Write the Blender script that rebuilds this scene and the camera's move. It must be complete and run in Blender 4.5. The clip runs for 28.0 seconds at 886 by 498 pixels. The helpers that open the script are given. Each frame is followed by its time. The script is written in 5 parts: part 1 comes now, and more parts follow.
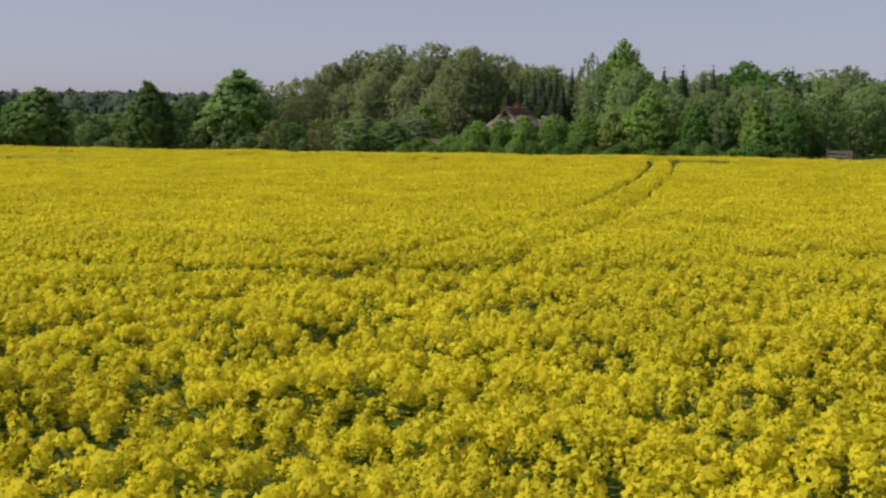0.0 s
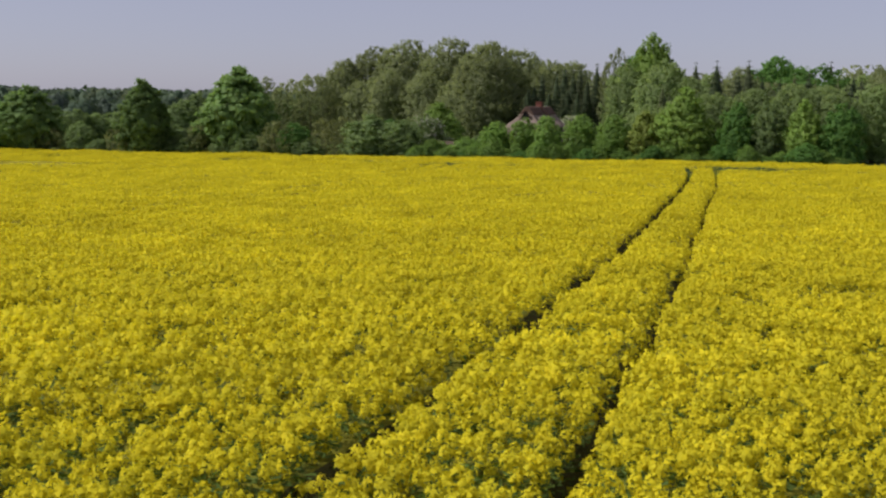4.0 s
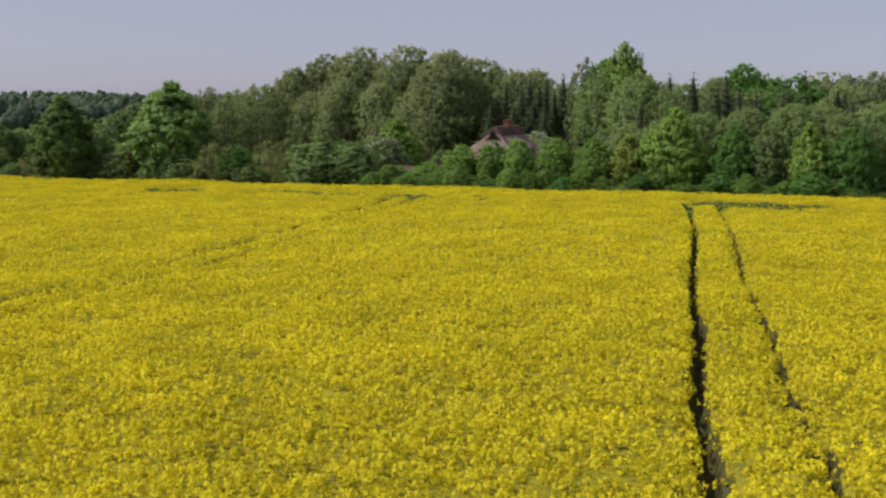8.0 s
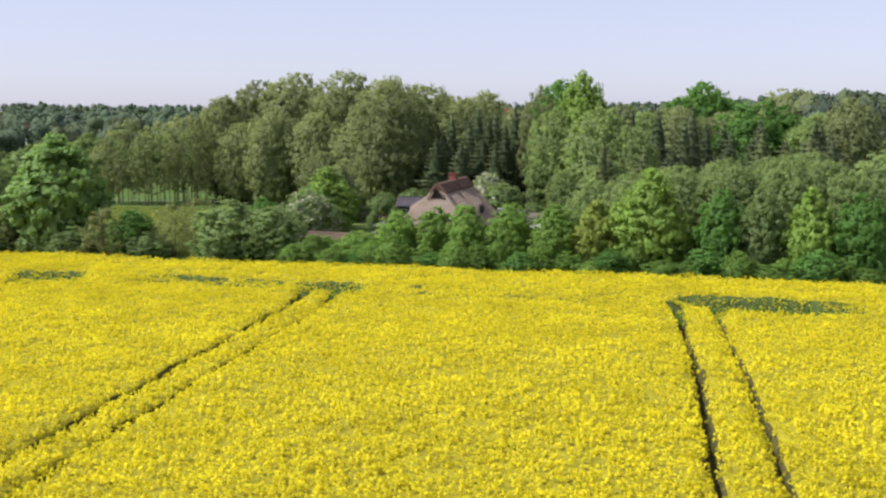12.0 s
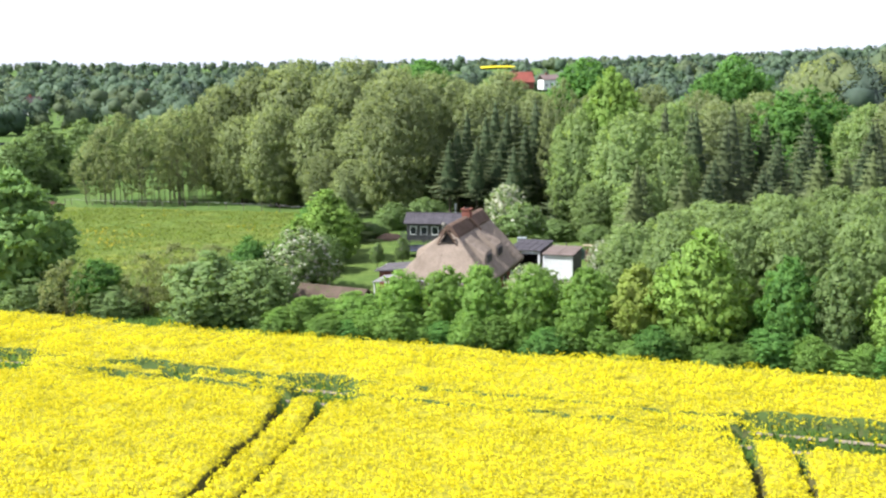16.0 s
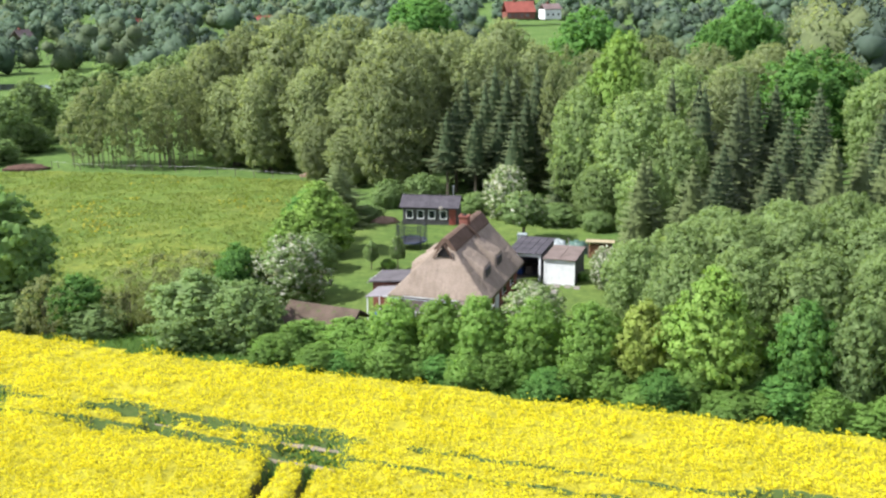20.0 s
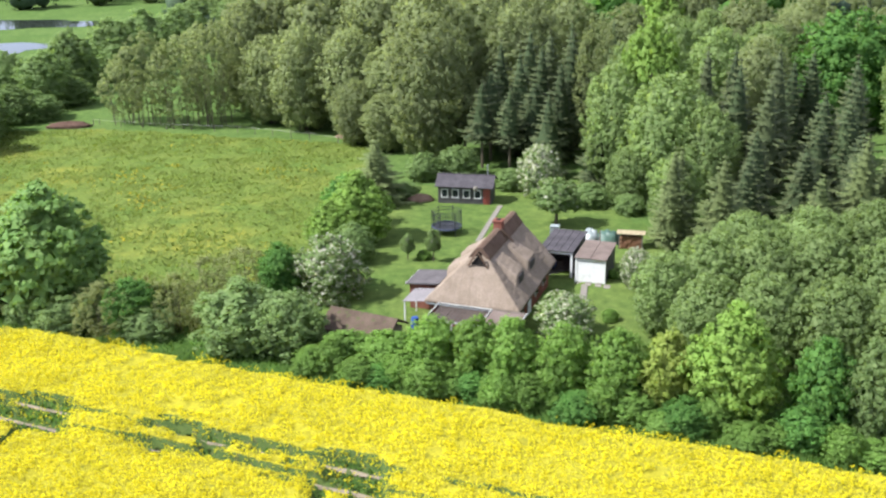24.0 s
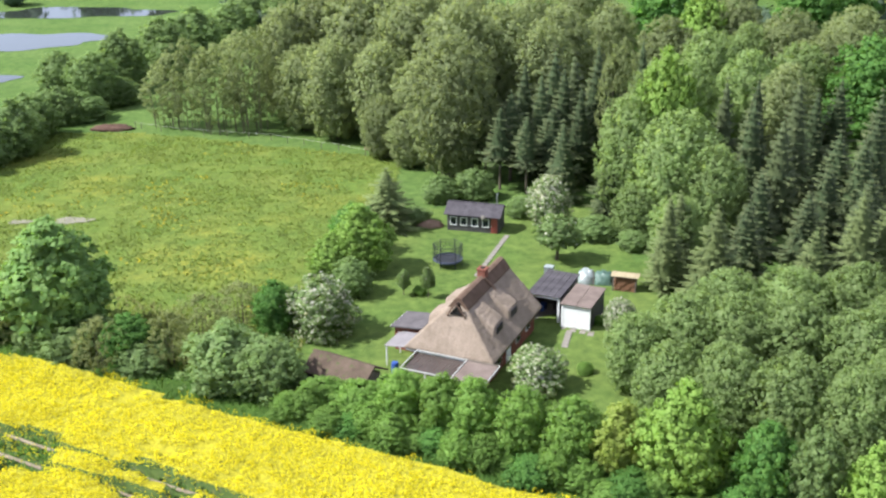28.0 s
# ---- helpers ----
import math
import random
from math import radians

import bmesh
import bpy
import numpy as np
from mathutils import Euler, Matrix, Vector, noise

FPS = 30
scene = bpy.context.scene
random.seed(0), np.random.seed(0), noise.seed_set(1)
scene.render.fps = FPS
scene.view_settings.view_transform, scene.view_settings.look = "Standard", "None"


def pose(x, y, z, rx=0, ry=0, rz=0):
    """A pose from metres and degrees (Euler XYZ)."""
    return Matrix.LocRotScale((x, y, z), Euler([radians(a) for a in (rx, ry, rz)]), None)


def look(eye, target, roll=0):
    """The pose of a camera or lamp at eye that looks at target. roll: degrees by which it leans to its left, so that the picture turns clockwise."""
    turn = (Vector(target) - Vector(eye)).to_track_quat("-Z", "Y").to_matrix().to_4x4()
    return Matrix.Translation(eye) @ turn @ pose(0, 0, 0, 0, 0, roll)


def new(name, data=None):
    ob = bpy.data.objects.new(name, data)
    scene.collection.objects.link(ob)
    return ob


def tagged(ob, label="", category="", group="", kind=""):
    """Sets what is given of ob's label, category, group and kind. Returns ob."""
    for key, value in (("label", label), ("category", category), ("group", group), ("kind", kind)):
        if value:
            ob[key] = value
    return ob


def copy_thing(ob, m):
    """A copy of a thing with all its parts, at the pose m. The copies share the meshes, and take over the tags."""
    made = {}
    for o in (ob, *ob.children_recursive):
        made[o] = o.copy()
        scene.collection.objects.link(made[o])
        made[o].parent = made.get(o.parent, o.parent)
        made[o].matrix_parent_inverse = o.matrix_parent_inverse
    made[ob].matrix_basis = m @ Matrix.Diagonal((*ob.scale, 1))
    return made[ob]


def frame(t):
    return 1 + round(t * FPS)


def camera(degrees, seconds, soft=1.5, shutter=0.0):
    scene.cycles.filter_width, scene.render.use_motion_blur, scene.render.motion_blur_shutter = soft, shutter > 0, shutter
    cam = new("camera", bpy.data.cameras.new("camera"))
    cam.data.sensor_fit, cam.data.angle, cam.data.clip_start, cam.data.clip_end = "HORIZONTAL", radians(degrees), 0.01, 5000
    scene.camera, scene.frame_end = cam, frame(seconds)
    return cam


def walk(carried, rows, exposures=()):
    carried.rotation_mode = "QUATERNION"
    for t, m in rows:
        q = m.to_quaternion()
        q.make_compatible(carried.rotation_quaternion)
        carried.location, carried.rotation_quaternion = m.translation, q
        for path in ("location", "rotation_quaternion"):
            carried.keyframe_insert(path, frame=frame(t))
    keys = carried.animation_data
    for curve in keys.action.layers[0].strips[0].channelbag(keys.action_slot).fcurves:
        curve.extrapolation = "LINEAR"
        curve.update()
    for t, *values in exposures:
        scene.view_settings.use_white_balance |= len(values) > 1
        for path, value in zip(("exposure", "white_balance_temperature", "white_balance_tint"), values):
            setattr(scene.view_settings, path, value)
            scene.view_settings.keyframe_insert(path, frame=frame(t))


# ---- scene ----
# ---- camera ----
cam = camera(48.0, 28.0, soft=2.4)
PATH = [
    (0.0, look((0.000, -0.000, 6.536), (3.292, 59.279, -2.135), 0.85)),
    (0.5, look((-0.027, 0.411, 6.373), (3.266, 59.692, -2.278), 0.84)),
    (1.0, look((0.328, 1.446, 6.461), (3.559, 60.722, -2.253), 0.74)),
    (1.5, look((0.741, 2.728, 6.595), (3.897, 61.990, -2.240), 0.68)),
    (2.0, look((0.751, 3.856, 6.515), (3.888, 63.128, -2.256), 0.68)),
    (2.5, look((0.888, 5.545, 6.631), (3.838, 64.825, -2.158), 0.87)),
    (3.0, look((0.859, 6.853, 6.626), (3.531, 66.148, -2.146), 0.78)),
    (3.5, look((0.895, 8.045, 6.864), (3.246, 67.335, -2.038), 0.81)),
    (4.0, look((1.130, 9.780, 6.864), (3.182, 69.082, -2.030), 0.78)),
    (4.5, look((1.257, 11.279, 6.815), (3.810, 70.570, -2.017), 0.74)),
    (6.5, look((0.939, 17.242, 7.515), (4.545, 76.488, -1.255), 0.98)),
    (7.0, look((0.799, 18.718, 7.915), (4.869, 77.934, -0.853), 0.86)),
    (7.5, look((0.859, 20.272, 8.202), (5.227, 79.482, -0.462), 0.68)),
    (8.0, look((1.127, 22.185, 8.635), (5.864, 81.356, -0.106), 0.67)),
    (8.5, look((1.371, 24.097, 8.983), (6.648, 83.233, 0.313), 0.39)),
    (9.0, look((1.781, 26.161, 9.380), (7.607, 85.248, 0.733), 0.37)),
    (9.5, look((2.190, 28.310, 10.049), (8.463, 87.344, 1.350), 0.33)),
    (10.0, look((2.436, 30.331, 10.583), (9.133, 89.335, 2.003), 0.25)),
    (10.5, look((2.819, 32.335, 11.156), (9.772, 91.319, 2.643), 0.29)),
    (11.0, look((3.215, 34.273, 11.668), (10.341, 93.241, 3.185), 0.21)),
    (11.5, look((3.465, 35.991, 12.210), (10.842, 94.934, 3.769), 0.11)),
    (12.0, look((3.901, 37.689, 12.828), (11.400, 96.622, 4.422), 0.01)),
    (12.5, look((4.222, 39.370, 13.489), (11.884, 98.287, 5.116), -0.11)),
    (14.5, look((5.318, 45.804, 16.622), (12.303, 104.482, 6.226), -0.32)),
    (15.0, look((5.486, 47.339, 17.328), (12.012, 105.976, 6.412), -0.35)),
    (15.5, look((5.738, 48.919, 18.014), (12.153, 107.543, 6.965), -0.44)),
    (16.0, look((5.980, 50.562, 18.720), (12.369, 109.163, 7.538), -0.58)),
    (16.5, look((6.218, 52.031, 19.514), (12.586, 110.571, 8.003), -0.65)),
    (17.0, look((6.384, 53.382, 20.288), (12.726, 111.754, 7.935), -0.61)),
    (17.5, look((6.611, 54.606, 21.136), (12.768, 112.806, 7.912), -0.65)),
    (18.0, look((6.818, 55.441, 21.860), (13.037, 113.442, 7.819), -0.71)),
    (18.5, look((6.856, 55.597, 22.530), (13.073, 113.379, 7.610), -0.70)),
    (19.0, look((6.907, 55.659, 23.173), (13.079, 113.226, 7.427), -0.70)),
    (19.5, look((6.870, 55.666, 23.936), (13.116, 113.196, 8.086), -0.62)),
    (20.0, look((6.851, 55.719, 24.706), (13.105, 113.252, 8.870), -0.62)),
    (20.5, look((6.876, 55.662, 25.563), (13.151, 113.161, 9.608), -0.58)),
    (21.0, look((6.907, 55.660, 26.432), (13.014, 112.957, 9.707), -0.57)),
    (21.5, look((6.890, 55.659, 27.305), (12.642, 112.721, 9.674), -0.59)),
    (23.5, look((6.645, 55.516, 31.264), (11.007, 111.861, 11.108), -0.84)),
    (24.0, look((6.703, 55.435, 32.329), (10.796, 111.552, 11.492), -0.88)),
    (24.5, look((6.866, 55.353, 33.269), (10.827, 111.205, 11.707), -0.83)),
    (25.0, look((7.379, 55.355, 34.164), (11.197, 110.960, 11.949), -0.77)),
    (25.5, look((8.113, 55.300, 35.121), (11.792, 110.904, 12.880), -0.81)),
    (26.0, look((8.862, 55.352, 36.002), (12.077, 110.979, 13.748), -0.78)),
    (26.5, look((9.734, 55.269, 36.941), (11.167, 110.986, 14.723), -0.75)),
    (27.0, look((10.826, 55.155, 37.796), (11.571, 110.879, 15.564), -0.75)),
    (27.5, look((12.116, 55.191, 38.457), (12.358, 110.883, 16.133), -0.70)),
    (28.0, look((13.568, 55.245, 38.615), (13.477, 110.942, 16.302), -0.56)),
]
EXPOSURES = [(0.0, -0.36, 6150, 20), (4.0, -0.36, 6150, 20), (9.0, -0.25, 6150, 20), (10.0, 0.03, 6150, 20), (11.0, 0.18, 6150, 19), (12.5, 0.64, 6050, 16), (14.5, 1.12, 5950, 12), (17.0, 1.2, 5900, 11), (21.0, 1.12, 5900, 11), (28.0, 1.17, 5900, 10)]
walk(cam, PATH, EXPOSURES)

# ---- light ----
SUN_ROT, SUN_EL = radians(-95), radians(48)
world = bpy.data.worlds.new("world")
scene.world = world
world.use_nodes = True
wn = world.node_tree.nodes
sky = wn.new("ShaderNodeTexSky")
sky.sky_type = "NISHITA"
sky.sun_disc = False
sky.sun_elevation, sky.sun_rotation = SUN_EL, SUN_ROT
sky.air_density, sky.dust_density, sky.ozone_density = 0.75, 0.9, 2.0
# a thin even veil of high cloud over the clear sky
veil = wn.new("ShaderNodeMix")
veil.data_type = "RGBA"
veil.inputs[0].default_value = 0.62
veil.inputs[7].default_value = (5.2, 5.1, 5.6, 1)
world.node_tree.links.new(sky.outputs[0], veil.inputs[6])
world.node_tree.links.new(veil.outputs[2], wn["Background"].inputs[0])
wn["Background"].inputs[1].default_value = 0.11
sun_data = bpy.data.lights.new("sun", "SUN")
sun_data.energy, sun_data.angle, sun_data.color = 4.6, radians(1.0), (1.0, 0.95, 0.87)
sun = new("sun", sun_data)
SUN_DIR = Vector((math.sin(SUN_ROT) * math.cos(SUN_EL), math.cos(SUN_ROT) * math.cos(SUN_EL), math.sin(SUN_EL)))
sun.matrix_world = look(SUN_DIR * 50, (0, 0, 0))


# ---- materials ----
def shader(name):
    m = bpy.data.materials.new(name)
    m.use_nodes = True
    nt = m.node_tree
    return m, nt, nt.nodes["Principled BSDF"]


def noise_node(nt, scale, detail=4.0, rough=0.6, coord="Object"):
    tc = nt.nodes.new("ShaderNodeTexCoord")
    n = nt.nodes.new("ShaderNodeTexNoise")
    n.inputs["Scale"].default_value, n.inputs["Detail"].default_value, n.inputs["Roughness"].default_value = scale, detail, rough
    nt.links.new(tc.outputs[coord], n.inputs["Vector"])
    return n.outputs["Fac"]


def ramp(nt, fac, stops):
    r = nt.nodes.new("ShaderNodeValToRGB")
    els = r.color_ramp.elements
    for e, (p, c) in zip(els, (stops[0], stops[-1])):
        e.position, e.color = p, (*c, 1)
    for p, c in stops[1:-1]:
        e = els.new(p)
        e.color = (*c, 1)
    nt.links.new(fac, r.inputs["Fac"])
    return r.outputs["Color"]


def mix(nt, fac, a, b, mode="MIX"):
    m = nt.nodes.new("ShaderNodeMix")
    m.data_type, m.blend_type = "RGBA", mode
    for sock, v in ((m.inputs[0], fac), (m.inputs[6], a), (m.inputs[7], b)):
        if isinstance(v, (int, float)):
            sock.default_value = v
        elif isinstance(v, tuple):
            sock.default_value = (*v, 1)
        else:
            nt.links.new(v, sock)
    return m.outputs[2]


def bump(nt, bsdf, fac, strength, distance):
    b = nt.nodes.new("ShaderNodeBump")
    b.inputs["Strength"].default_value, b.inputs["Distance"].default_value = strength, distance
    nt.links.new(fac, b.inputs["Height"])
    nt.links.new(b.outputs["Normal"], bsdf.inputs["Normal"])


def mottled(name, a, b, scale, fine, rough=0.85, relief=0.4, depth=0.02, c=None, metal=0.0):
    """A surface of two tones at a large scale, broken up by a fine grain with relief."""
    m, nt, bsdf = shader(name)
    big, small = noise_node(nt, scale, 5), noise_node(nt, fine, 6, 0.7)
    col = ramp(nt, big, ((0.32, a), (0.68, b)))
    grain = ramp(nt, small, ((0.25, (0.62, 0.62, 0.62)), (0.75, (1.25, 1.25, 1.25))))
    col = mix(nt, 0.8, col, grain, "MULTIPLY")
    if c:
        patch = noise_node(nt, scale * 2.7, 3)
        col = mix(nt, ramp(nt, patch, ((0.56, (0, 0, 0)), (0.66, (1, 1, 1)))), col, c)
    nt.links.new(col, bsdf.inputs["Base Color"])
    bsdf.inputs["Roughness"].default_value = rough
    bsdf.inputs["Metallic"].default_value = metal
    bsdf.inputs["Specular IOR Level"].default_value = 0.04 if rough >= 0.85 else 0.4
    bump(nt, bsdf, small, relief, depth)
    return m


def leafy(name, a, b, thin=0.35, spread=0.25, rough=0.6, glow=1.5, fine=0.0):
    """Leaves or petals: each piece has its own tone between a and b, each plant too, and light shines through."""
    m, nt, bsdf = shader(name)
    geo, info = nt.nodes.new("ShaderNodeNewGeometry"), nt.nodes.new("ShaderNodeObjectInfo")
    col = ramp(nt, geo.outputs["Random Per Island"], ((0.0, a), (1.0, b)))
    tone = nt.nodes.new("ShaderNodeMapRange")
    tone.inputs["To Min"].default_value, tone.inputs["To Max"].default_value = 1 - spread, 1 + spread
    nt.links.new(info.outputs["Random"], tone.inputs["Value"])
    hsv = nt.nodes.new("ShaderNodeHueSaturation")
    nt.links.new(col, hsv.inputs["Color"])
    nt.links.new(tone.outputs["Result"], hsv.inputs["Value"])
    big = noise_node(nt, 0.35, 3)
    shade = ramp(nt, big, ((0.3, (0.82, 0.8, 0.8)), (0.7, (1.12, 1.1, 1.0))))
    col = mix(nt, 1.0, hsv.outputs["Color"], shade, "MULTIPLY")
    if fine:
        col = mix(nt, 0.9, col, ramp(nt, noise_node(nt, fine, 3, 0.6), ((0.34, (0.84, 0.86, 1.0)), (0.58, (1.03, 1.01, 1.0)))), "MULTIPLY")
    nt.links.new(col, bsdf.inputs["Base Color"])
    bsdf.inputs["Roughness"].default_value = rough
    bsdf.inputs["Specular IOR Level"].default_value = 0.08
    trans, mixer = nt.nodes.new("ShaderNodeBsdfTranslucent"), nt.nodes.new("ShaderNodeMixShader")
    nt.links.new(mix(nt, 1.0, col, (glow, glow, glow * 0.6), "MULTIPLY"), trans.inputs["Color"])
    mixer.inputs[0].default_value = thin
    nt.links.new(bsdf.outputs[0], mixer.inputs[1])
    nt.links.new(trans.outputs[0], mixer.inputs[2])
    nt.links.new(mixer.outputs[0], nt.nodes["Material Output"].inputs["Surface"])
    return m


PETAL = leafy("rapeseed_petals", (0.80, 0.722, 0.020), (0.67, 0.625, 0.026), 0.40, 0.0, 0.7, 1.15, 2.4)
STALK = leafy("rapeseed_leaves", (0.150, 0.225, 0.050), (0.095, 0.150, 0.036), 0.35, 0.0)
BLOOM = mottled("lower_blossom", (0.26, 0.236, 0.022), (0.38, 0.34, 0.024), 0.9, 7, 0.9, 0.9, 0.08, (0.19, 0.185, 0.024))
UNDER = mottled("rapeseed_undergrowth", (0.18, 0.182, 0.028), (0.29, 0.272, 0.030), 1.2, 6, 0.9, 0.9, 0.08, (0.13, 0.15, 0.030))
# wheel track floor, darkened in colour for the shade between the crop walls
FURROW_SHADE = mottled("furrow_painted_shade", (0.060, 0.058, 0.020), (0.10, 0.092, 0.030), 1.2, 7, 0.95, 0.8, 0.05)
SOIL = mottled("field_soil", (0.20, 0.165, 0.115), (0.27, 0.225, 0.155), 0.5, 6, 0.95, 0.6, 0.03)
WEEDS = mottled("trodden_weeds", (0.048, 0.078, 0.022), (0.080, 0.112, 0.030), 0.8, 6, 0.9, 0.7, 0.05, (0.085, 0.095, 0.036))
BARK = mottled("bark", (0.09, 0.075, 0.055), (0.15, 0.125, 0.095), 0.8, 12, 0.9, 0.7, 0.02)
MAPLE = leafy("maple_leaves", (0.131, 0.232, 0.071), (0.202, 0.306, 0.107), 0.4)
ALDER = leafy("alder_leaves", (0.174, 0.220, 0.103), (0.262, 0.303, 0.157), 0.48, 0.16)
BEECH = leafy("beech_leaves", (0.080, 0.186, 0.047), (0.148, 0.283, 0.070), 0.42, 0.15)
WILLOW = leafy("willow_leaves", (0.170, 0.248, 0.095), (0.250, 0.329, 0.142), 0.48, 0.15)
LIME = leafy("fresh_leaves", (0.167, 0.281, 0.057), (0.242, 0.359, 0.091), 0.35, 0.12)
HEDGE = leafy("hedge_leaves", (0.138, 0.246, 0.055), (0.215, 0.337, 0.092), 0.48, 0.15)
GREYBUSH = leafy("grey_bush_leaves", (0.141, 0.223, 0.078), (0.220, 0.300, 0.127), 0.42, 0.12)
YELLOWBUSH = leafy("yellowish_leaves", (0.209, 0.287, 0.057), (0.291, 0.358, 0.096), 0.35, 0.1)
BROWNBUSH = leafy("budding_twigs", (0.173, 0.207, 0.083), (0.247, 0.277, 0.125), 0.42, 0.12)
BLOSSOM = leafy("white_blossom", (0.36, 0.37, 0.29), (0.56, 0.56, 0.48), 0.3, 0.08)
SPRUCE = leafy("spruce_needles", (0.055, 0.083, 0.039), (0.108, 0.128, 0.061), 0.18, 0.22)
SPRUCE_TIP = leafy("light_spruce_needles", (0.086, 0.121, 0.047), (0.139, 0.167, 0.068), 0.2, 0.2)
# leaf colour of the far woods, paled and blued to stand for haze
FARWOOD_HAZY = leafy("far_wood_hazy_leaves", (0.072, 0.115, 0.072), (0.112, 0.161, 0.097), 0.2, 0.1)
DARK_TIP = leafy("dark_spruce_tips", (0.072, 0.101, 0.047), (0.126, 0.149, 0.067), 0.18, 0.2)
LIGHT_TIP = leafy("pale_spruce_tips", (0.120, 0.160, 0.061), (0.167, 0.206, 0.084), 0.2, 0.2)
THATCH = mottled("thatch", (0.205, 0.162, 0.122), (0.275, 0.22, 0.172), 0.9, 9, 0.95, 0.9, 0.05)
HEATHER = mottled("ridge_heather", (0.105, 0.070, 0.050), (0.155, 0.105, 0.078), 1.2, 16, 0.95, 0.8, 0.03)
BRICK = mottled("red_brick", (0.165, 0.066, 0.048), (0.225, 0.095, 0.07), 1.5, 11, 0.85, 0.5, 0.01)
ROOFFELT = mottled("roofing_felt", (0.055, 0.050, 0.055), (0.092, 0.084, 0.090), 1.0, 15, 0.85, 0.3, 0.01)
BROWNFELT = mottled("brown_roofing_felt", (0.135, 0.105, 0.09), (0.19, 0.15, 0.13), 1.0, 15, 0.85, 0.3, 0.01)
DARKWOOD = mottled("dark_stained_boards", (0.045, 0.042, 0.045), (0.085, 0.08, 0.08), 1.5, 18, 0.7, 0.4, 0.01)
GREYFELT = mottled("grey_roofing_felt", (0.088, 0.080, 0.082), (0.13, 0.118, 0.12), 1.0, 15, 0.85, 0.3, 0.01)
PORCH_SHADE = mottled("porch_shade_infill", (0.052, 0.040, 0.034), (0.085, 0.064, 0.054), 1.2, 12, 0.5, 0.3, 0.01)
GREYWOOD = mottled("grey_boards", (0.14, 0.12, 0.10), (0.22, 0.19, 0.16), 1.5, 18, 0.85, 0.4, 0.01)
OLDTHATCH = mottled("mossy_old_roof", (0.075, 0.056, 0.042), (0.125, 0.092, 0.07), 0.9, 10, 0.95, 0.7, 0.03, (0.075, 0.085, 0.035))
PALEPAINT = mottled("weathered_white_paint", (0.36, 0.36, 0.34), (0.50, 0.49, 0.46), 1.0, 12, 0.6, 0.2, 0.004)
WHITE = mottled("white_paint", (0.74, 0.74, 0.72), (0.82, 0.82, 0.80), 1.0, 12, 0.5, 0.15, 0.004)
REDPAINT = mottled("red_brown_paint", (0.20, 0.045, 0.035), (0.26, 0.065, 0.05), 2.0, 14, 0.5, 0.2, 0.005)
DARK = mottled("dark_inside", (0.018, 0.017, 0.016), (0.03, 0.028, 0.026), 1.0, 10)
ZINC = mottled("zinc", (0.38, 0.40, 0.42), (0.50, 0.52, 0.54), 1.2, 14, 0.35, 0.1, 0.003, metal=0.8)
PLASTIC = mottled("pale_plastic_sheet", (0.15, 0.18, 0.17), (0.34, 0.37, 0.36), 1.4, 9, 0.35, 0.5, 0.03)
GREENTARP = mottled("green_tarpaulin", (0.055, 0.105, 0.080), (0.085, 0.145, 0.11), 1.4, 7, 0.45, 0.6, 0.04)
POLY = mottled("weathered_polycarbonate", (0.17, 0.155, 0.155), (0.23, 0.21, 0.21), 1.2, 12, 0.6, 0.2, 0.01)
SLAB = mottled("concrete_slab", (0.17, 0.155, 0.13), (0.25, 0.23, 0.195), 1.1, 14, 0.9, 0.3, 0.01)
LOGS = mottled("split_logs", (0.16, 0.075, 0.045), (0.30, 0.17, 0.10), 3.0, 15, 0.9, 0.5, 0.02)
STRAWROOF = mottled("weathered_board_roof", (0.32, 0.26, 0.16), (0.42, 0.35, 0.23), 1.2, 12, 0.9, 0.4, 0.01)
BLACKNET = mottled("black_net", (0.022, 0.024, 0.03), (0.04, 0.042, 0.05), 2.0, 30, 0.7, 0.2, 0.005)
SAND = mottled("reddish_sand", (0.20, 0.135, 0.09), (0.27, 0.185, 0.13), 1.0, 12, 0.95, 0.5, 0.02)
MUCK = mottled("dark_manure", (0.07, 0.042, 0.032), (0.125, 0.08, 0.06), 1.0, 8, 0.95, 0.8, 0.05)
TILE = mottled("red_roof_tiles", (0.20, 0.05, 0.034), (0.27, 0.075, 0.05), 0.3, 3, 0.8, 0.3, 0.02)
RENDERED = mottled("white_rendered_wall", (0.62, 0.62, 0.60), (0.74, 0.73, 0.70), 0.3, 4, 0.8, 0.2, 0.01)
FARROOF = mottled("dark_roof_tiles", (0.12, 0.085, 0.075), (0.18, 0.13, 0.115), 0.3, 3, 0.8, 0.3, 0.02)


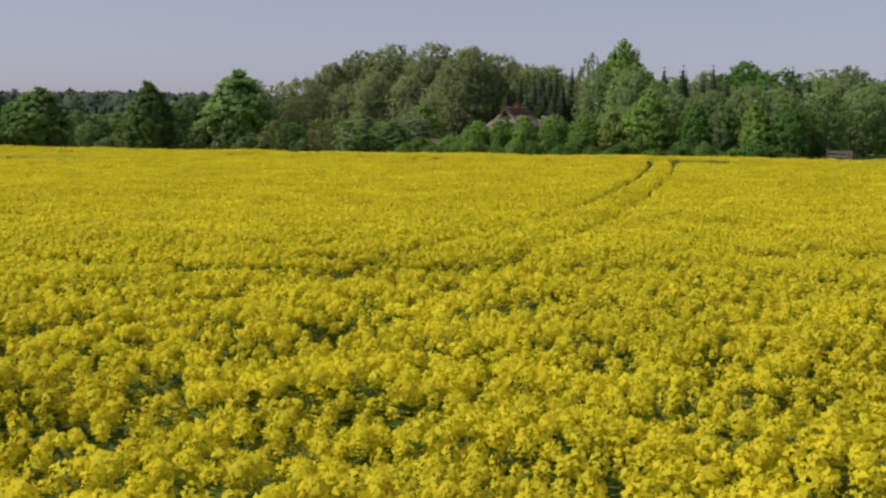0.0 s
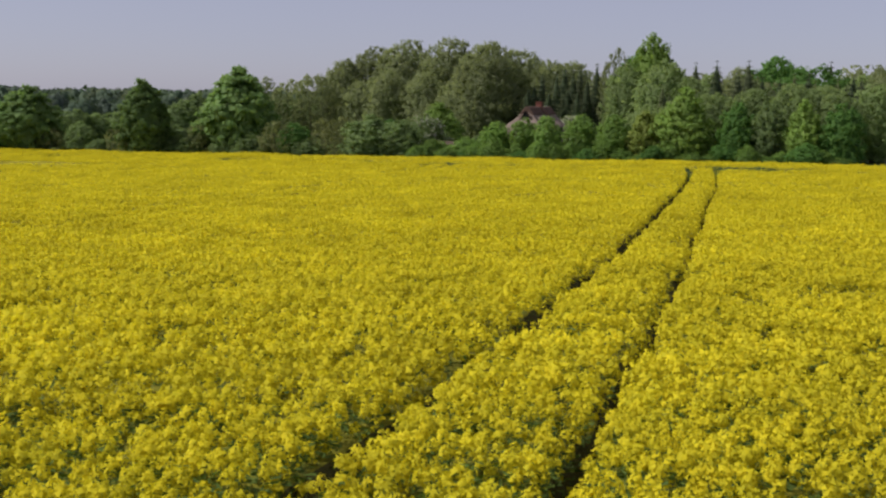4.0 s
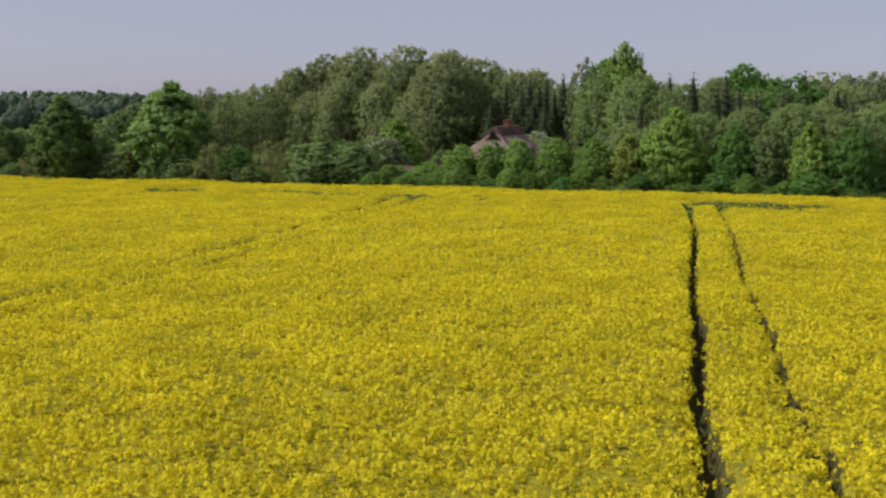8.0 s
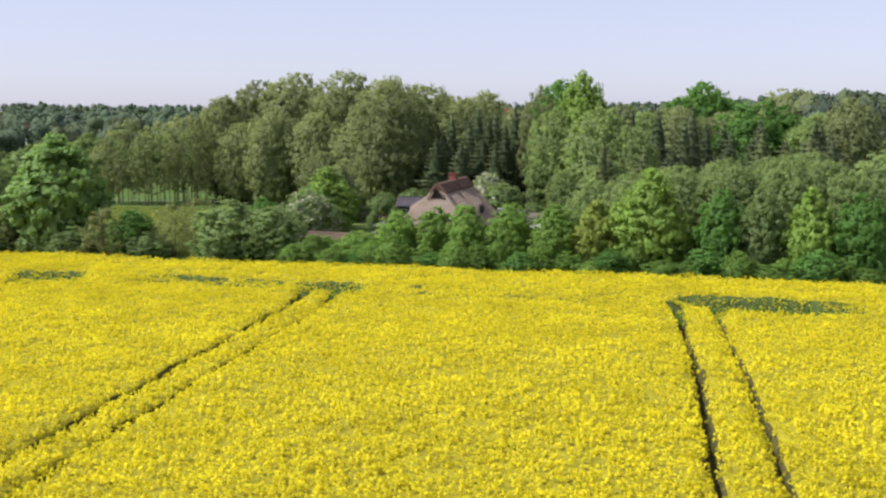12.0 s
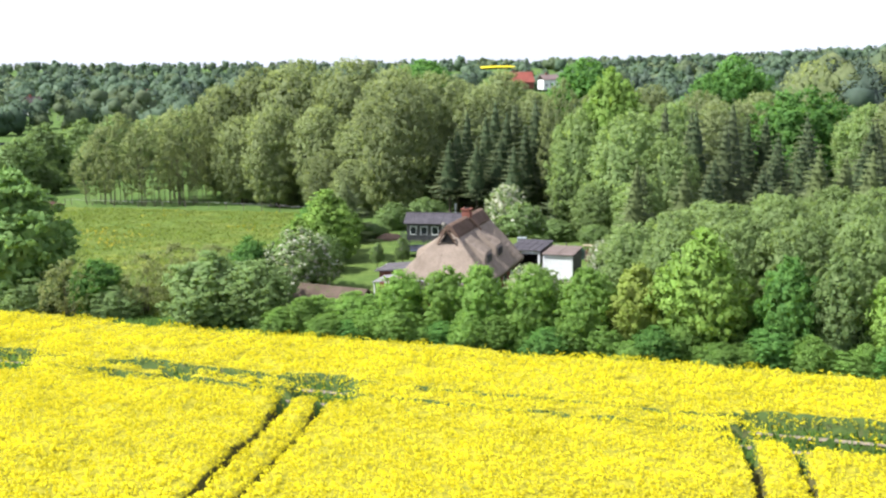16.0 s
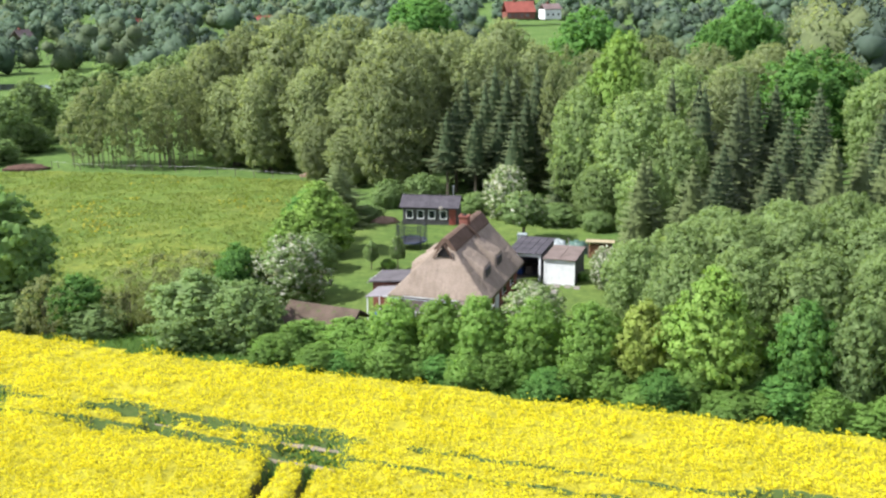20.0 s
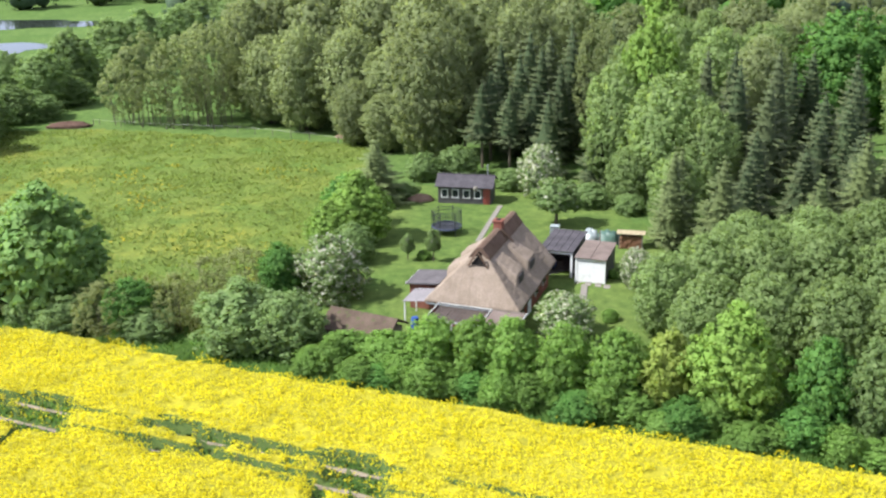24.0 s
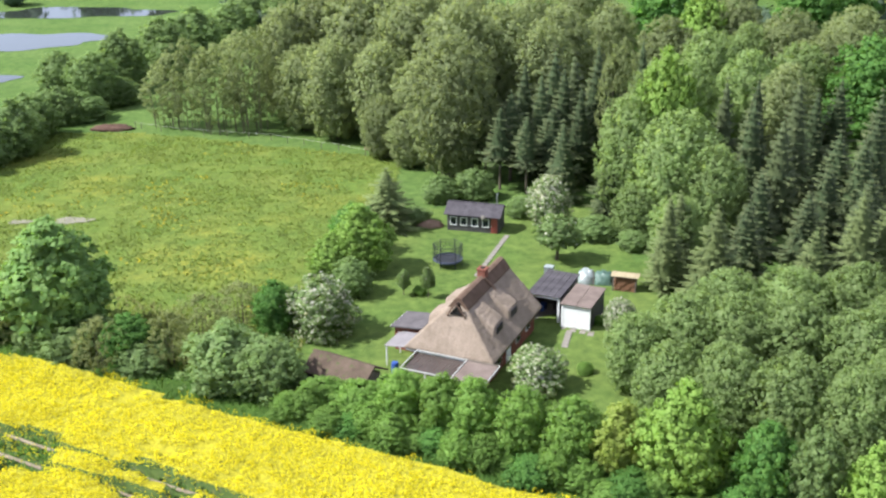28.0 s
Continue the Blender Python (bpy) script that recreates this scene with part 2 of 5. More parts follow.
def meadow_material(name, a, b, flowers, amount):
    """Uneven grass with drifts of small yellow flowers."""
    m, nt, bsdf = shader(name)
    col = ramp(nt, noise_node(nt, 0.09, 5, 0.65), ((0.30, a), (0.70, b)))
    grain = noise_node(nt, 0.9, 9, 0.75)
    col = mix(nt, 0.85, col, ramp(nt, grain, ((0.30, (0.45, 0.52, 0.50)), (0.70, (1.45, 1.36, 1.2)))), "MULTIPLY")
    if amount:
        drift = ramp(nt, noise_node(nt, 0.045, 4), ((0.53, (0, 0, 0)), (0.72, (1, 1, 1))))
        dots = ramp(nt, noise_node(nt, 2.2, 8, 0.8), ((0.47, (0, 0, 0)), (0.62, (1, 1, 1))))
        col = mix(nt, mix(nt, 1.0, drift, dots, "MULTIPLY"), col, flowers)
    nt.links.new(col, bsdf.inputs["Base Color"])
    bsdf.inputs["Roughness"].default_value = 0.9
    bsdf.inputs["Specular IOR Level"].default_value = 0.03
    bump(nt, bsdf, grain, 0.9, 0.25)
    return m


MEADOW = meadow_material("buttercup_meadow", (0.092, 0.148, 0.032), (0.146, 0.178, 0.043), (0.30, 0.265, 0.03), 1)
LAWN = meadow_material("lawn_grass", (0.080, 0.132, 0.034), (0.122, 0.166, 0.046), (0, 0, 0), 0)
VERGE = meadow_material("rough_grass", (0.070, 0.145, 0.032), (0.115, 0.195, 0.045), (0, 0, 0), 0)
LAND = meadow_material("open_land", (0.070, 0.125, 0.032), (0.110, 0.165, 0.050), (0, 0, 0), 0)
RAPEFAR = meadow_material("far_rapeseed", (0.60, 0.50, 0.02), (0.70, 0.58, 0.03), (0, 0, 0), 0)

WATER, _nt, _b = shader("pond_water")
_b.inputs["Base Color"].default_value = (0.03, 0.035, 0.03, 1)
_b.inputs["Roughness"].default_value = 0.06
bump(_nt, _b, noise_node(_nt, 1.3, 3), 0.05, 0.05)
GLASS, _nt, _b = shader("window_glass")
_b.inputs["Base Color"].default_value = (0.02, 0.024, 0.03, 1)
_b.inputs["Roughness"].default_value = 0.12
_b.inputs["Specular IOR Level"].default_value = 0.25
bump(_nt, _b, noise_node(_nt, 2.0, 2), 0.03, 0.02)

# darker, rougher glass with a weak reflection, for the dormers
DIMGLASS, _nt, _b = shader("dull_dark_window_glass")
_b.inputs["Base Color"].default_value = (0.018, 0.016, 0.016, 1)
_b.inputs["Roughness"].default_value = 0.45
_b.inputs["Specular IOR Level"].default_value = 0.12
bump(_nt, _b, noise_node(_nt, 2.0, 2), 0.03, 0.02)


# ---- helpers for meshes ----
def mesh_of(name, verts, faces, mats, index=None, smooth=False, normals=None):
    """A mesh from arrays; all faces have the same number of corners. Leaf masses take soft normals."""
    verts, faces = np.asarray(verts, np.float32).reshape(-1, 3), np.asarray(faces, np.int32)
    if normals is not None:
        normals = np.asarray(normals, np.float32).reshape(-1, 3)
        flat = np.cross(verts[faces[:, 1]] - verts[faces[:, 0]], verts[faces[:, 2]] - verts[faces[:, 0]])
        away = (flat * normals[faces[:, 0]]).sum(1) < 0
        faces = np.where(away[:, None], faces[:, ::-1], faces)
        flat[away] *= -1
    me = bpy.data.meshes.new(name)
    n, k = faces.shape
    me.vertices.add(len(verts))
    me.vertices.foreach_set("co", verts.ravel())
    me.loops.add(n * k)
    me.loops.foreach_set("vertex_index", faces.ravel())
    me.polygons.add(n)
    me.polygons.foreach_set("loop_start", np.arange(0, n * k, k, dtype=np.int32))
    for m in mats if isinstance(mats, (list, tuple)) else [mats]:
        me.materials.append(m)
    if index is not None:
        me.polygons.foreach_set("material_index", np.asarray(index, np.int32))
    if smooth:
        me.polygons.foreach_set("use_smooth", np.ones(n, bool))
    me.update(calc_edges=True)
    if normals is not None:
        normals = normals / (np.linalg.norm(normals, axis=1)[:, None] + 1e-9)
        me.normals_split_custom_set_from_vertices(normals.tolist())
    return me


def part(name, bm, material, parent, label=""):
    """Links a bmesh, or a finished mesh, as one object under a thing or a part."""
    me = bm
    if isinstance(bm, bmesh.types.BMesh):
        me = bpy.data.meshes.new(name)
        bmesh.ops.recalc_face_normals(bm, faces=bm.faces)
        bm.to_mesh(me)
        bm.free()
        me.materials.append(material)
    ob = new(name, me)
    ob.parent = parent
    return tagged(ob, label) if label else ob


def thing(name, m, label, category, group=""):
    ob = new(name)
    ob.empty_display_size = 0.3
    ob.matrix_world = m
    return tagged(ob, label, category, group)


def smooth_noise(x, y, scale, seed):
    """Soft random heights between -1 and 1."""
    rng = np.random.default_rng(seed)
    g = rng.uniform(-1, 1, (256, 256))
    u, v = np.asarray(x) / scale + 100.3, np.asarray(y) / scale + 100.7
    i, j = np.floor(u).astype(int), np.floor(v).astype(int)
    a, b = u - i, v - j
    a, b = a * a * (3 - 2 * a), b * b * (3 - 2 * b)
    at = lambda p, q: g[p % 256, q % 256]
    return (at(i, j) * (1 - a) + at(i + 1, j) * a) * (1 - b) + (at(i, j + 1) * (1 - a) + at(i + 1, j + 1) * a) * b


# ---- the lie of the land: the field falls towards the house, then on to the ponds ----
PROFILE = ((-400, 7.0), (-60, 6.2), (0, 4.35), (8, 3.75), (19, 2.8), (31, 1.95), (50, 1.0), (70, 0.3), (85, 0.05), (110, -0.1), (130, -0.3),
           (150, -0.7), (165, -1.4), (200, -3.5), (240, -4.0), (330, -4.0), (500, -3.0), (800, -3.0), (1300, -2.5), (4500, -3.0))
_py, _pz = np.array(PROFILE).T


def ground_z(x, y):
    z = sum(np.interp(np.asarray(y, float) + o, _py, _pz) for o in (-5, 0, 5)) / 3
    x, y = np.asarray(x, float), np.asarray(y, float)
    z = z + 0.018 * np.clip(x, -55, 55) * np.interp(y, (35, 90, 125, 155), (0, 1, 1, 0))
    z = z + np.clip((x - 60) / 400, 0, 1) * 3.5 * np.clip((y - 120) / 200, 0, 1)
    for cx, cy, r, h in ((101, 562, 55, 7), (165, 1000, 90, 14), (510, 930, 140, 15), (-700, 2100, 500, 9), (150, 2400, 500, 7), (900, 1700, 400, 14)):
        z = z + h * np.exp(-((x - cx) ** 2 + (y - cy) ** 2) / (2 * r * r) * 2.2)
    return z


def gz(x, y):
    return float(ground_z(x, y))


def edge_y(x):
    """The line that the hedge, the verge and the meadow keep to."""
    return 116.2 - 0.495 * np.maximum(x, -20) - 0.32 * (np.minimum(x, -20) + 20)


def crop_edge(x):
    """The far edge of the rapeseed."""
    return edge_y(x) + np.interp(x, (-26, 0, 30), (2.3, 1.5, 1.1))


def sheet(name, xs, ys, lift, material, keep=None, wobble=0.0):
    x, y = np.meshgrid(xs, ys)
    z = ground_z(x, y) + lift
    if wobble:
        z = z + wobble * smooth_noise(x, y, 2.2, 7)
    n, k = len(xs), len(ys)
    i = np.arange(n * k).reshape(k, n)
    f = np.stack([i[:-1, :-1], i[:-1, 1:], i[1:, 1:], i[1:, :-1]], -1).reshape(-1, 4)
    if keep is not None:
        cx, cy = x.ravel()[f].mean(1), y.ravel()[f].mean(1)
        f = f[keep(cx, cy)]
    return new(name, mesh_of(name, np.stack([x, y, z], -1), f, material, smooth=True))


near_x = np.arange(-110, 111, 2.5)
far_x = np.array([130, 160, 200, 260, 350, 500, 750, 1100, 1700, 2600, 4000])
GX = np.concatenate([-far_x[::-1], near_x, far_x])
GY = np.concatenate([[-400, -200, -100, -60], np.arange(-40, 341, 2.5), [360, 400, 450, 500, 600, 700, 800, 1000, 1300, 2000, 3000, 4500]])
ground = tagged(sheet("ground", GX, GY, 0.0, LAND), "rolling green open land", "ground", kind="structure")


def in_meadow(x, y):
    wav = 1.2 * smooth_noise(x, y, 6, 3)
    return (x > -52) & (x < np.interp(y, (128, 150, 175, 195, 215), (1, 5, 8, 7, -33)) + wav) & (y > edge_y(x) + 6) & (y < 212.5 - 0.42 * (x + 33) * (x > -33) + wav)


def in_lawn(x, y):
    return (x > np.interp(y, (118, 150, 175), (-1, 2, 4))) & (x < np.interp(y, (110, 128, 140, 175), (28, 31, 34, 32))) & (y > edge_y(x) + 8) & (y < 169)


meadow = tagged(sheet("meadow", np.arange(-54, 12, 1.2), np.arange(118, 216, 1.2), 0.05, MEADOW, in_meadow, 0.04), "green meadow with drifts of yellow buttercups", "meadow", kind="structure")
lawn = tagged(sheet("lawn", np.arange(-1, 37, 1.0), np.arange(104, 170, 1.0), 0.06, LAWN, in_lawn, 0.02), "mown garden lawn round the cottage", "lawn", kind="structure")
verge = tagged(sheet("grass_verge", np.arange(-75, 76, 1.0), np.arange(78, 162, 1.0), 0.07, VERGE,
                     lambda x, y: (y > edge_y(x) - 0.6) & (y < edge_y(x) + 7.5), 0.05), "strip of rough grass along the hedge", "verge", kind="structure")


# ---- the rapeseed field ----
def line_x(y, x0):
    """A wheel track up the field, by its place on the cross line y = 19.3."""
    return x0 + 0.328 * (y - 19.3)


PAIRS = [0.88 + 24.83 * k for k in (-3, -2, -1, 0, 1, 2)]
TRACKS = [x0 + w for x0 in PAIRS for w in (0.0, 2.17)]
HEADLAND = (107.9, 105.7)


def head_y(x, c):
    return c - 0.50 * x


TURNS = ((PAIRS[1], -5, 3, 5), (PAIRS[2], -15, 1.8, 4.6), (PAIRS[3], -2.5, 7.5, 9.5), (PAIRS[4], -3, 7, 8), (PAIRS[5], -3, 7, 8))


def turn_x(x0, c):
    """Where a pair of wheel tracks meets the headland."""
    return (x0 + 0.328 * (c - 19.3)) / (1 + 0.328 * 0.50) + 1.2


def bare(x, y):
    """How far the crop is driven down: 1 in the wheel tracks, 0 elsewhere."""
    wig = 0.09 * smooth_noise(x, y, 1.1, 11) + 0.16 * smooth_noise(x, y, 6, 12)
    out = np.zeros_like(x)
    thin = 0.5 + 0.5 * smooth_noise(x, y, 3.5, 13)
    stop = head_y(x, HEADLAND[1]) + 1.0
    over = np.clip((y - (head_y(x, HEADLAND[1]) - 7.0)) / 7.0, 0, 1)
    for k, x0 in enumerate(TRACKS):
        d = np.abs(x - line_x(y, x0) + wig + 0.5 * over ** 2) * 0.95
        # the second wheel of a pair has left a fainter line than the first
        w = (0.105 if k % 2 == 0 else 0.015) + 0.06 * thin + 0.30 * over ** 1.5
        out = np.maximum(out, np.clip((w + 0.10 - d) / 0.10, 0, 1) * (y < stop))
    # headland tracks, wide and bare near each turn, almost closed between
    turn, weedy = np.zeros_like(x), np.zeros_like(x)
    for c in HEADLAND:
        d = np.abs(y - head_y(x, c) + 0.5 * wig) * 0.91
        here = np.zeros_like(x)
        for x0, before, after, span in TURNS:
            xe = turn_x(x0, c)
            weedy = np.maximum(weedy, np.clip((x - xe - after + span) / 2, 0, 1) * np.clip((xe + after - x) / 1.2, 0, 1))
            here = np.maximum(here, np.clip((x - xe - before) / 3, 0, 1) * np.clip((xe + after - x) / 1.2, 0, 1))
        turn = np.maximum(turn, here)
        w = 0.04 * (thin > 0.55) + here * (0.22 + 0.16 * thin)
        out = np.maximum(out, np.clip((w + 0.12 - d) / 0.12, 0, 1))
    # between and beside the ruts the crop stands in broken clumps over weeds
    strip = np.clip((y - head_y(x, HEADLAND[1]) + 1.7) / 0.8, 0, 1) * np.clip((head_y(x, HEADLAND[0]) + 1.5 - y) / 0.8, 0, 1)
    clump = smooth_noise(x, y, 1.1, 14) + 0.6 * smooth_noise(x, y, 0.5, 15)
    return np.maximum(out, np.maximum(np.clip((-0.50 - clump) * 2.2, 0, 0.92) * turn, 0.95 * weedy * (clump > -0.75)) * strip)


def crop_height(x, y):
    return 1.04 + 0.06 * smooth_noise(x, y, 1.6, 21) + 0.10 * smooth_noise(x, y, 5.0, 22) + 0.06 * smooth_noise(x, y, 0.55, 23)


def dip(x, y):
    """The crop stands lower along the wheel tracks."""
    near_by = np.min([np.abs(x - line_x(y, x0)) for x0 in TRACKS], 0)
    return np.interp(y, (10, 45, 80), (0.06, 0.20, 0.21)) * np.exp(-(near_by / 0.42) ** 2) * (y < head_y(x, HEADLAND[1]))


def wedge(x, y, m=0.7):
    return (x > -0.42 * y - m) & (x < 0.57 * y + m)


def hollow(x, y):
    """Spots where the crop has lodged and thins out."""
    out = np.zeros_like(x)
    for cx, cy, rx, ry in ((5.5, 72.5, 4.0, 1.3), (9.5, 80.0, 3.5, 1.2), (7.5, 68.5, 2.5, 1.0), (-7.2, 53.0, 1.6, 0.8)):
        out = np.maximum(out, np.exp(-((x - cx) / rx) ** 2 - ((y - cy) / ry) ** 2))
    return out * (0.6 + 0.6 * smooth_noise(x, y, 0.8, 35))


def sparse(x, y):
    """Below 0 where the crop has gaps: on the headland and in its outermost metres."""
    need = np.interp(y - head_y(x, HEADLAND[1]), (-30, -8, 8), (-9, -1.15, -0.95))
    need = np.maximum(need, np.interp(crop_edge(x) - y, (0, 2.5, 6), (-0.45, -0.85, -1.4)) + np.interp(x, (-5, 20), (0.12, -0.25)))
    return smooth_noise(x, y, 0.9, 33) + 0.8 * smooth_noise(x, y, 2.6, 34) - need


def spread_points(rng, x0, x1, y0, y1, per_m2, keep, heads=1):
    n = int((x1 - x0) * (y1 - y0) * per_m2 / heads)
    x, y = (np.repeat(rng.uniform(a, b, n), heads) + rng.normal(0, 0.075, n * heads) * (heads > 1) for a, b in ((x0, x1), (y0, y1)))
    k = keep(x, y) & (y < crop_edge(x) + 0.6 * smooth_noise(x, y, 1.2, 31) + np.interp(x, (5, 20), (0.9, 0.6)) * smooth_noise(x, y, 4, 32) - np.interp(x, (5, 20), (4.6, 2.4)) * rng.uniform(0, 1, len(x)) ** 2.6)
    x, y = x[k], y[k]
    k = sparse(x, y) > rng.uniform(-0.12, 0.12, len(x))
    k &= np.maximum(bare(x, y), 0.5 * hollow(x, y)) < rng.uniform(0.15, 1.05, len(x))
    return x[k], y[k]


def head_templates(rng, count, petals, radius, size, greens):
    """Flower heads: a loose dome of small petals round a stalk, with leaves and pods under it."""
    out = []
    for _ in range(count):
        v = []
        for q in range(petals + greens):
            if q < petals:
                a, up = rng.uniform(0, 2 * math.pi), rng.uniform(-0.75, 1.0)
                rr = radius * math.sqrt(max(0.05, 1 - up * up * 0.95)) * rng.uniform(0.7, 1.05)
                c = np.array([rr * math.cos(a), rr * math.sin(a), radius * up * 1.15])
                nrm = np.array([math.cos(a) * 0.7, math.sin(a) * 0.7, 0.6]) + rng.normal(0, 0.4, 3)
                s = size * rng.uniform(0.7, 1.25)
                sx, sy = s, s * rng.uniform(0.8, 1.0)
            else:
                a = rng.uniform(0, 2 * math.pi)
                c = np.array([radius * 0.9 * math.cos(a), radius * 0.9 * math.sin(a), -radius * rng.uniform(1.3, 6.5)])
                nrm = np.array([math.cos(a), math.sin(a), 0.5]) + rng.normal(0, 0.3, 3)
                sx, sy = radius * rng.uniform(0.3, 0.5), radius * rng.uniform(1.5, 2.6)
            nrm = nrm / np.linalg.norm(nrm)
            t = np.cross(nrm, rng.normal(0, 1, 3) if q < petals else (math.sin(a), -math.cos(a), 0.1))
            t = t / np.linalg.norm(t)
            b = np.cross(nrm, t)
            k = 0.5 * sx * rng.uniform(0.2, 0.5)
            v.append([c - b * sy * 0.7, c + t * sx * 0.75 + b * sy * 0.3 + nrm * k, c - t * sx * 0.65 + b * sy * 0.5 - nrm * k * 0.5])
        out.append(v)
    return np.array(out)


def head_normals(tpl, flat):
    """Soft outward normals of the flower heads."""
    mid = tpl.mean(2, keepdims=True)
    nr = np.cross(tpl[:, :, 1] - tpl[:, :, 0], tpl[:, :, 2] - tpl[:, :, 0])[:, :, None]
    nr = nr / (np.linalg.norm(nr, axis=3, keepdims=True) + 1e-9)
    out = mid / (np.linalg.norm(mid, axis=3, keepdims=True) + 1e-9) + (0, 0, 0.45)
    nr = np.where((nr * out).sum(3, keepdims=True) < 0, -nr, nr)
    return np.repeat(out * (1 - flat) + nr * flat, 3, 2)


def rape_zone(name, rng, pts, petals, radius, size, greens, lower, flat=0.25):
    x, y = pts
    n = len(x)
    tpl = head_templates(rng, 40, petals, radius, size, greens)
    pick = rng.integers(0, 40, n)
    a, s = rng.uniform(0, 2 * math.pi, n), rng.uniform(0.7, 1.3, n)
    v = tpl[pick].reshape(n, -1, 3) * s[:, None, None]
    w = head_normals(tpl, flat)[pick].reshape(n, -1, 3)
    ca, sa = np.cos(a)[:, None], np.sin(a)[:, None]
    dense = smooth_noise(x, y, 2.3, 41) + smooth_noise(x, y, 0.8, 42)
    z = ground_z(x, y) + crop_height(x, y) - lower * rng.uniform(0, 1, n) ** 2 - 0.10 * (dense < -0.5) - 0.45 * np.clip(bare(x, y), 0, 0.8) - 0.25 * hollow(x, y) - dip(x, y)
    v = np.stack([v[..., 0] * ca - v[..., 1] * sa + x[:, None], v[..., 0] * sa + v[..., 1] * ca + y[:, None], v[..., 2] + z[:, None]], -1)
    w = np.stack([w[..., 0] * ca - w[..., 1] * sa, w[..., 0] * sa + w[..., 1] * ca, w[..., 2]], -1)
    q = petals + greens
    idx = np.tile(np.r_[np.zeros(petals, int), np.ones(greens, int)], n)
    me = mesh_of(name, v.reshape(-1, 3), np.arange(n * q * 3).reshape(-1, 3), [PETAL, STALK], idx, normals=w)
    return tagged(new(name, me), "dense flowering yellow rapeseed plants on the field", "rapeseed", kind="stuff")


rng = np.random.default_rng(5)
near = lambda lo, hi, m=0.7: (lambda x, y: wedge(x, y, m) & (y >= lo) & (y < hi))
rape_zone("rapeseed_plants", rng, spread_points(rng, -6, 7.5, 2.0, 10, 130, near(2.0, 10), 2), 52, 0.044, 0.021, 10, 0.46)
rape_zone("rapeseed_plants", rng, spread_points(rng, -10, 13, 10, 20, 102, near(10, 20), 2), 24, 0.048, 0.031, 6, 0.44)
rape_zone("rapeseed_plants", rng, spread_points(rng, -16, 22, 20, 36, 72, near(20, 36), 2), 12, 0.062, 0.050, 2, 0.40)
rape_zone("rapeseed_plants", rng, spread_points(rng, -29, 39, 36, 66, 62, near(36, 66), 2), 5, 0.058, 0.066, 0, 0.30, 0.35)
rape_zone("rapeseed_plants", rng, spread_points(rng, -45, 60, 66, 105, 42, lambda x, y: wedge(x, y, 4) & (y >= 66) & (y + 0.5 * x < 94), 2), 5, 0.066, 0.074, 0, 0.32, 0.45)
rape_zone("rapeseed_plants", rng, spread_points(rng, -60, 68, 66, 150, 74, lambda x, y: wedge(x, y, 4) & (y >= 66) & (y + 0.5 * x >= 94), 2), 5, 0.056, 0.060, 0, 0.34, 0.45)
rape_zone("rapeseed_plants", rng, spread_points(rng, -68, 72, -24, 150, 8.0, lambda x, y: ~wedge(x, y, np.where(y < 66, 0.7, 4.0))), 4, 0.21, 0.29, 0, 0.2, 0.4)

# leaves and stalks below the flowers, sunk to the soil in the wheel tracks, where a darkened colour stands for shade;
# the grid follows the tracks and the headland
fine_u = np.concatenate([np.arange(x0 - 0.75, x0 + 0.76, 0.15) for x0 in TRACKS])
coarse_u = np.array([u for u in np.arange(-115, 95, 0.8) if np.abs(fine_u - u).min() > 0.3])
fine_w = np.arange(96, 112, 0.22)
coarse_w = np.concatenate([np.arange(-66, 95.6, 0.8), np.arange(112.3, 124, 0.6)])
uu, uw = np.meshgrid(np.sort(np.concatenate([fine_u, coarse_u])), np.sort(np.concatenate([fine_w, coarse_w])))
uy = (uw - 0.5 * uu + 0.164 * 19.3) / 1.164
ux = uu + 0.328 * (uy - 19.3)
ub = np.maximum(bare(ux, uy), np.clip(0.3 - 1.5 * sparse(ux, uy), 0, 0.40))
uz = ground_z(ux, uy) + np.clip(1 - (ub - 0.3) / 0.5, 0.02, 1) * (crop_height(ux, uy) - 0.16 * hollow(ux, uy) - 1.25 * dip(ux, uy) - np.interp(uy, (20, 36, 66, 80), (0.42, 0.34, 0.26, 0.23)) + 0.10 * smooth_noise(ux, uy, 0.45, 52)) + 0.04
ui = np.arange(ux.size).reshape(ux.shape)
uf = np.stack([ui[:-1, :-1], ui[:-1, 1:], ui[1:, 1:], ui[1:, :-1]], -1).reshape(-1, 4)
ufx, ufy, ufb = ux.ravel()[uf].mean(1), uy.ravel()[uf].mean(1), ub.ravel()[uf].max(1)
keep_u = (ufy < crop_edge(ufx) - 0.5) & (ufy > -26) & (ufx > -70) & (ufx < 74)
uf, ufx, ufy, ufb = uf[keep_u], ufx[keep_u], ufy[keep_u], ufb[keep_u]
tagged(new("rapeseed_undergrowth", mesh_of("rapeseed_undergrowth", np.stack([ux, uy, uz], -1), uf, [UNDER, WEEDS, FURROW_SHADE, BLOOM], np.where(ufb > 0.42, np.where(ufy > head_y(ufx, HEADLAND[1]) - 3, 1, 2), np.where((ufy < 34) & wedge(ufx, ufy), 0, 3)))),
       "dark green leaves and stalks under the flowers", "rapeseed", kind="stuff")

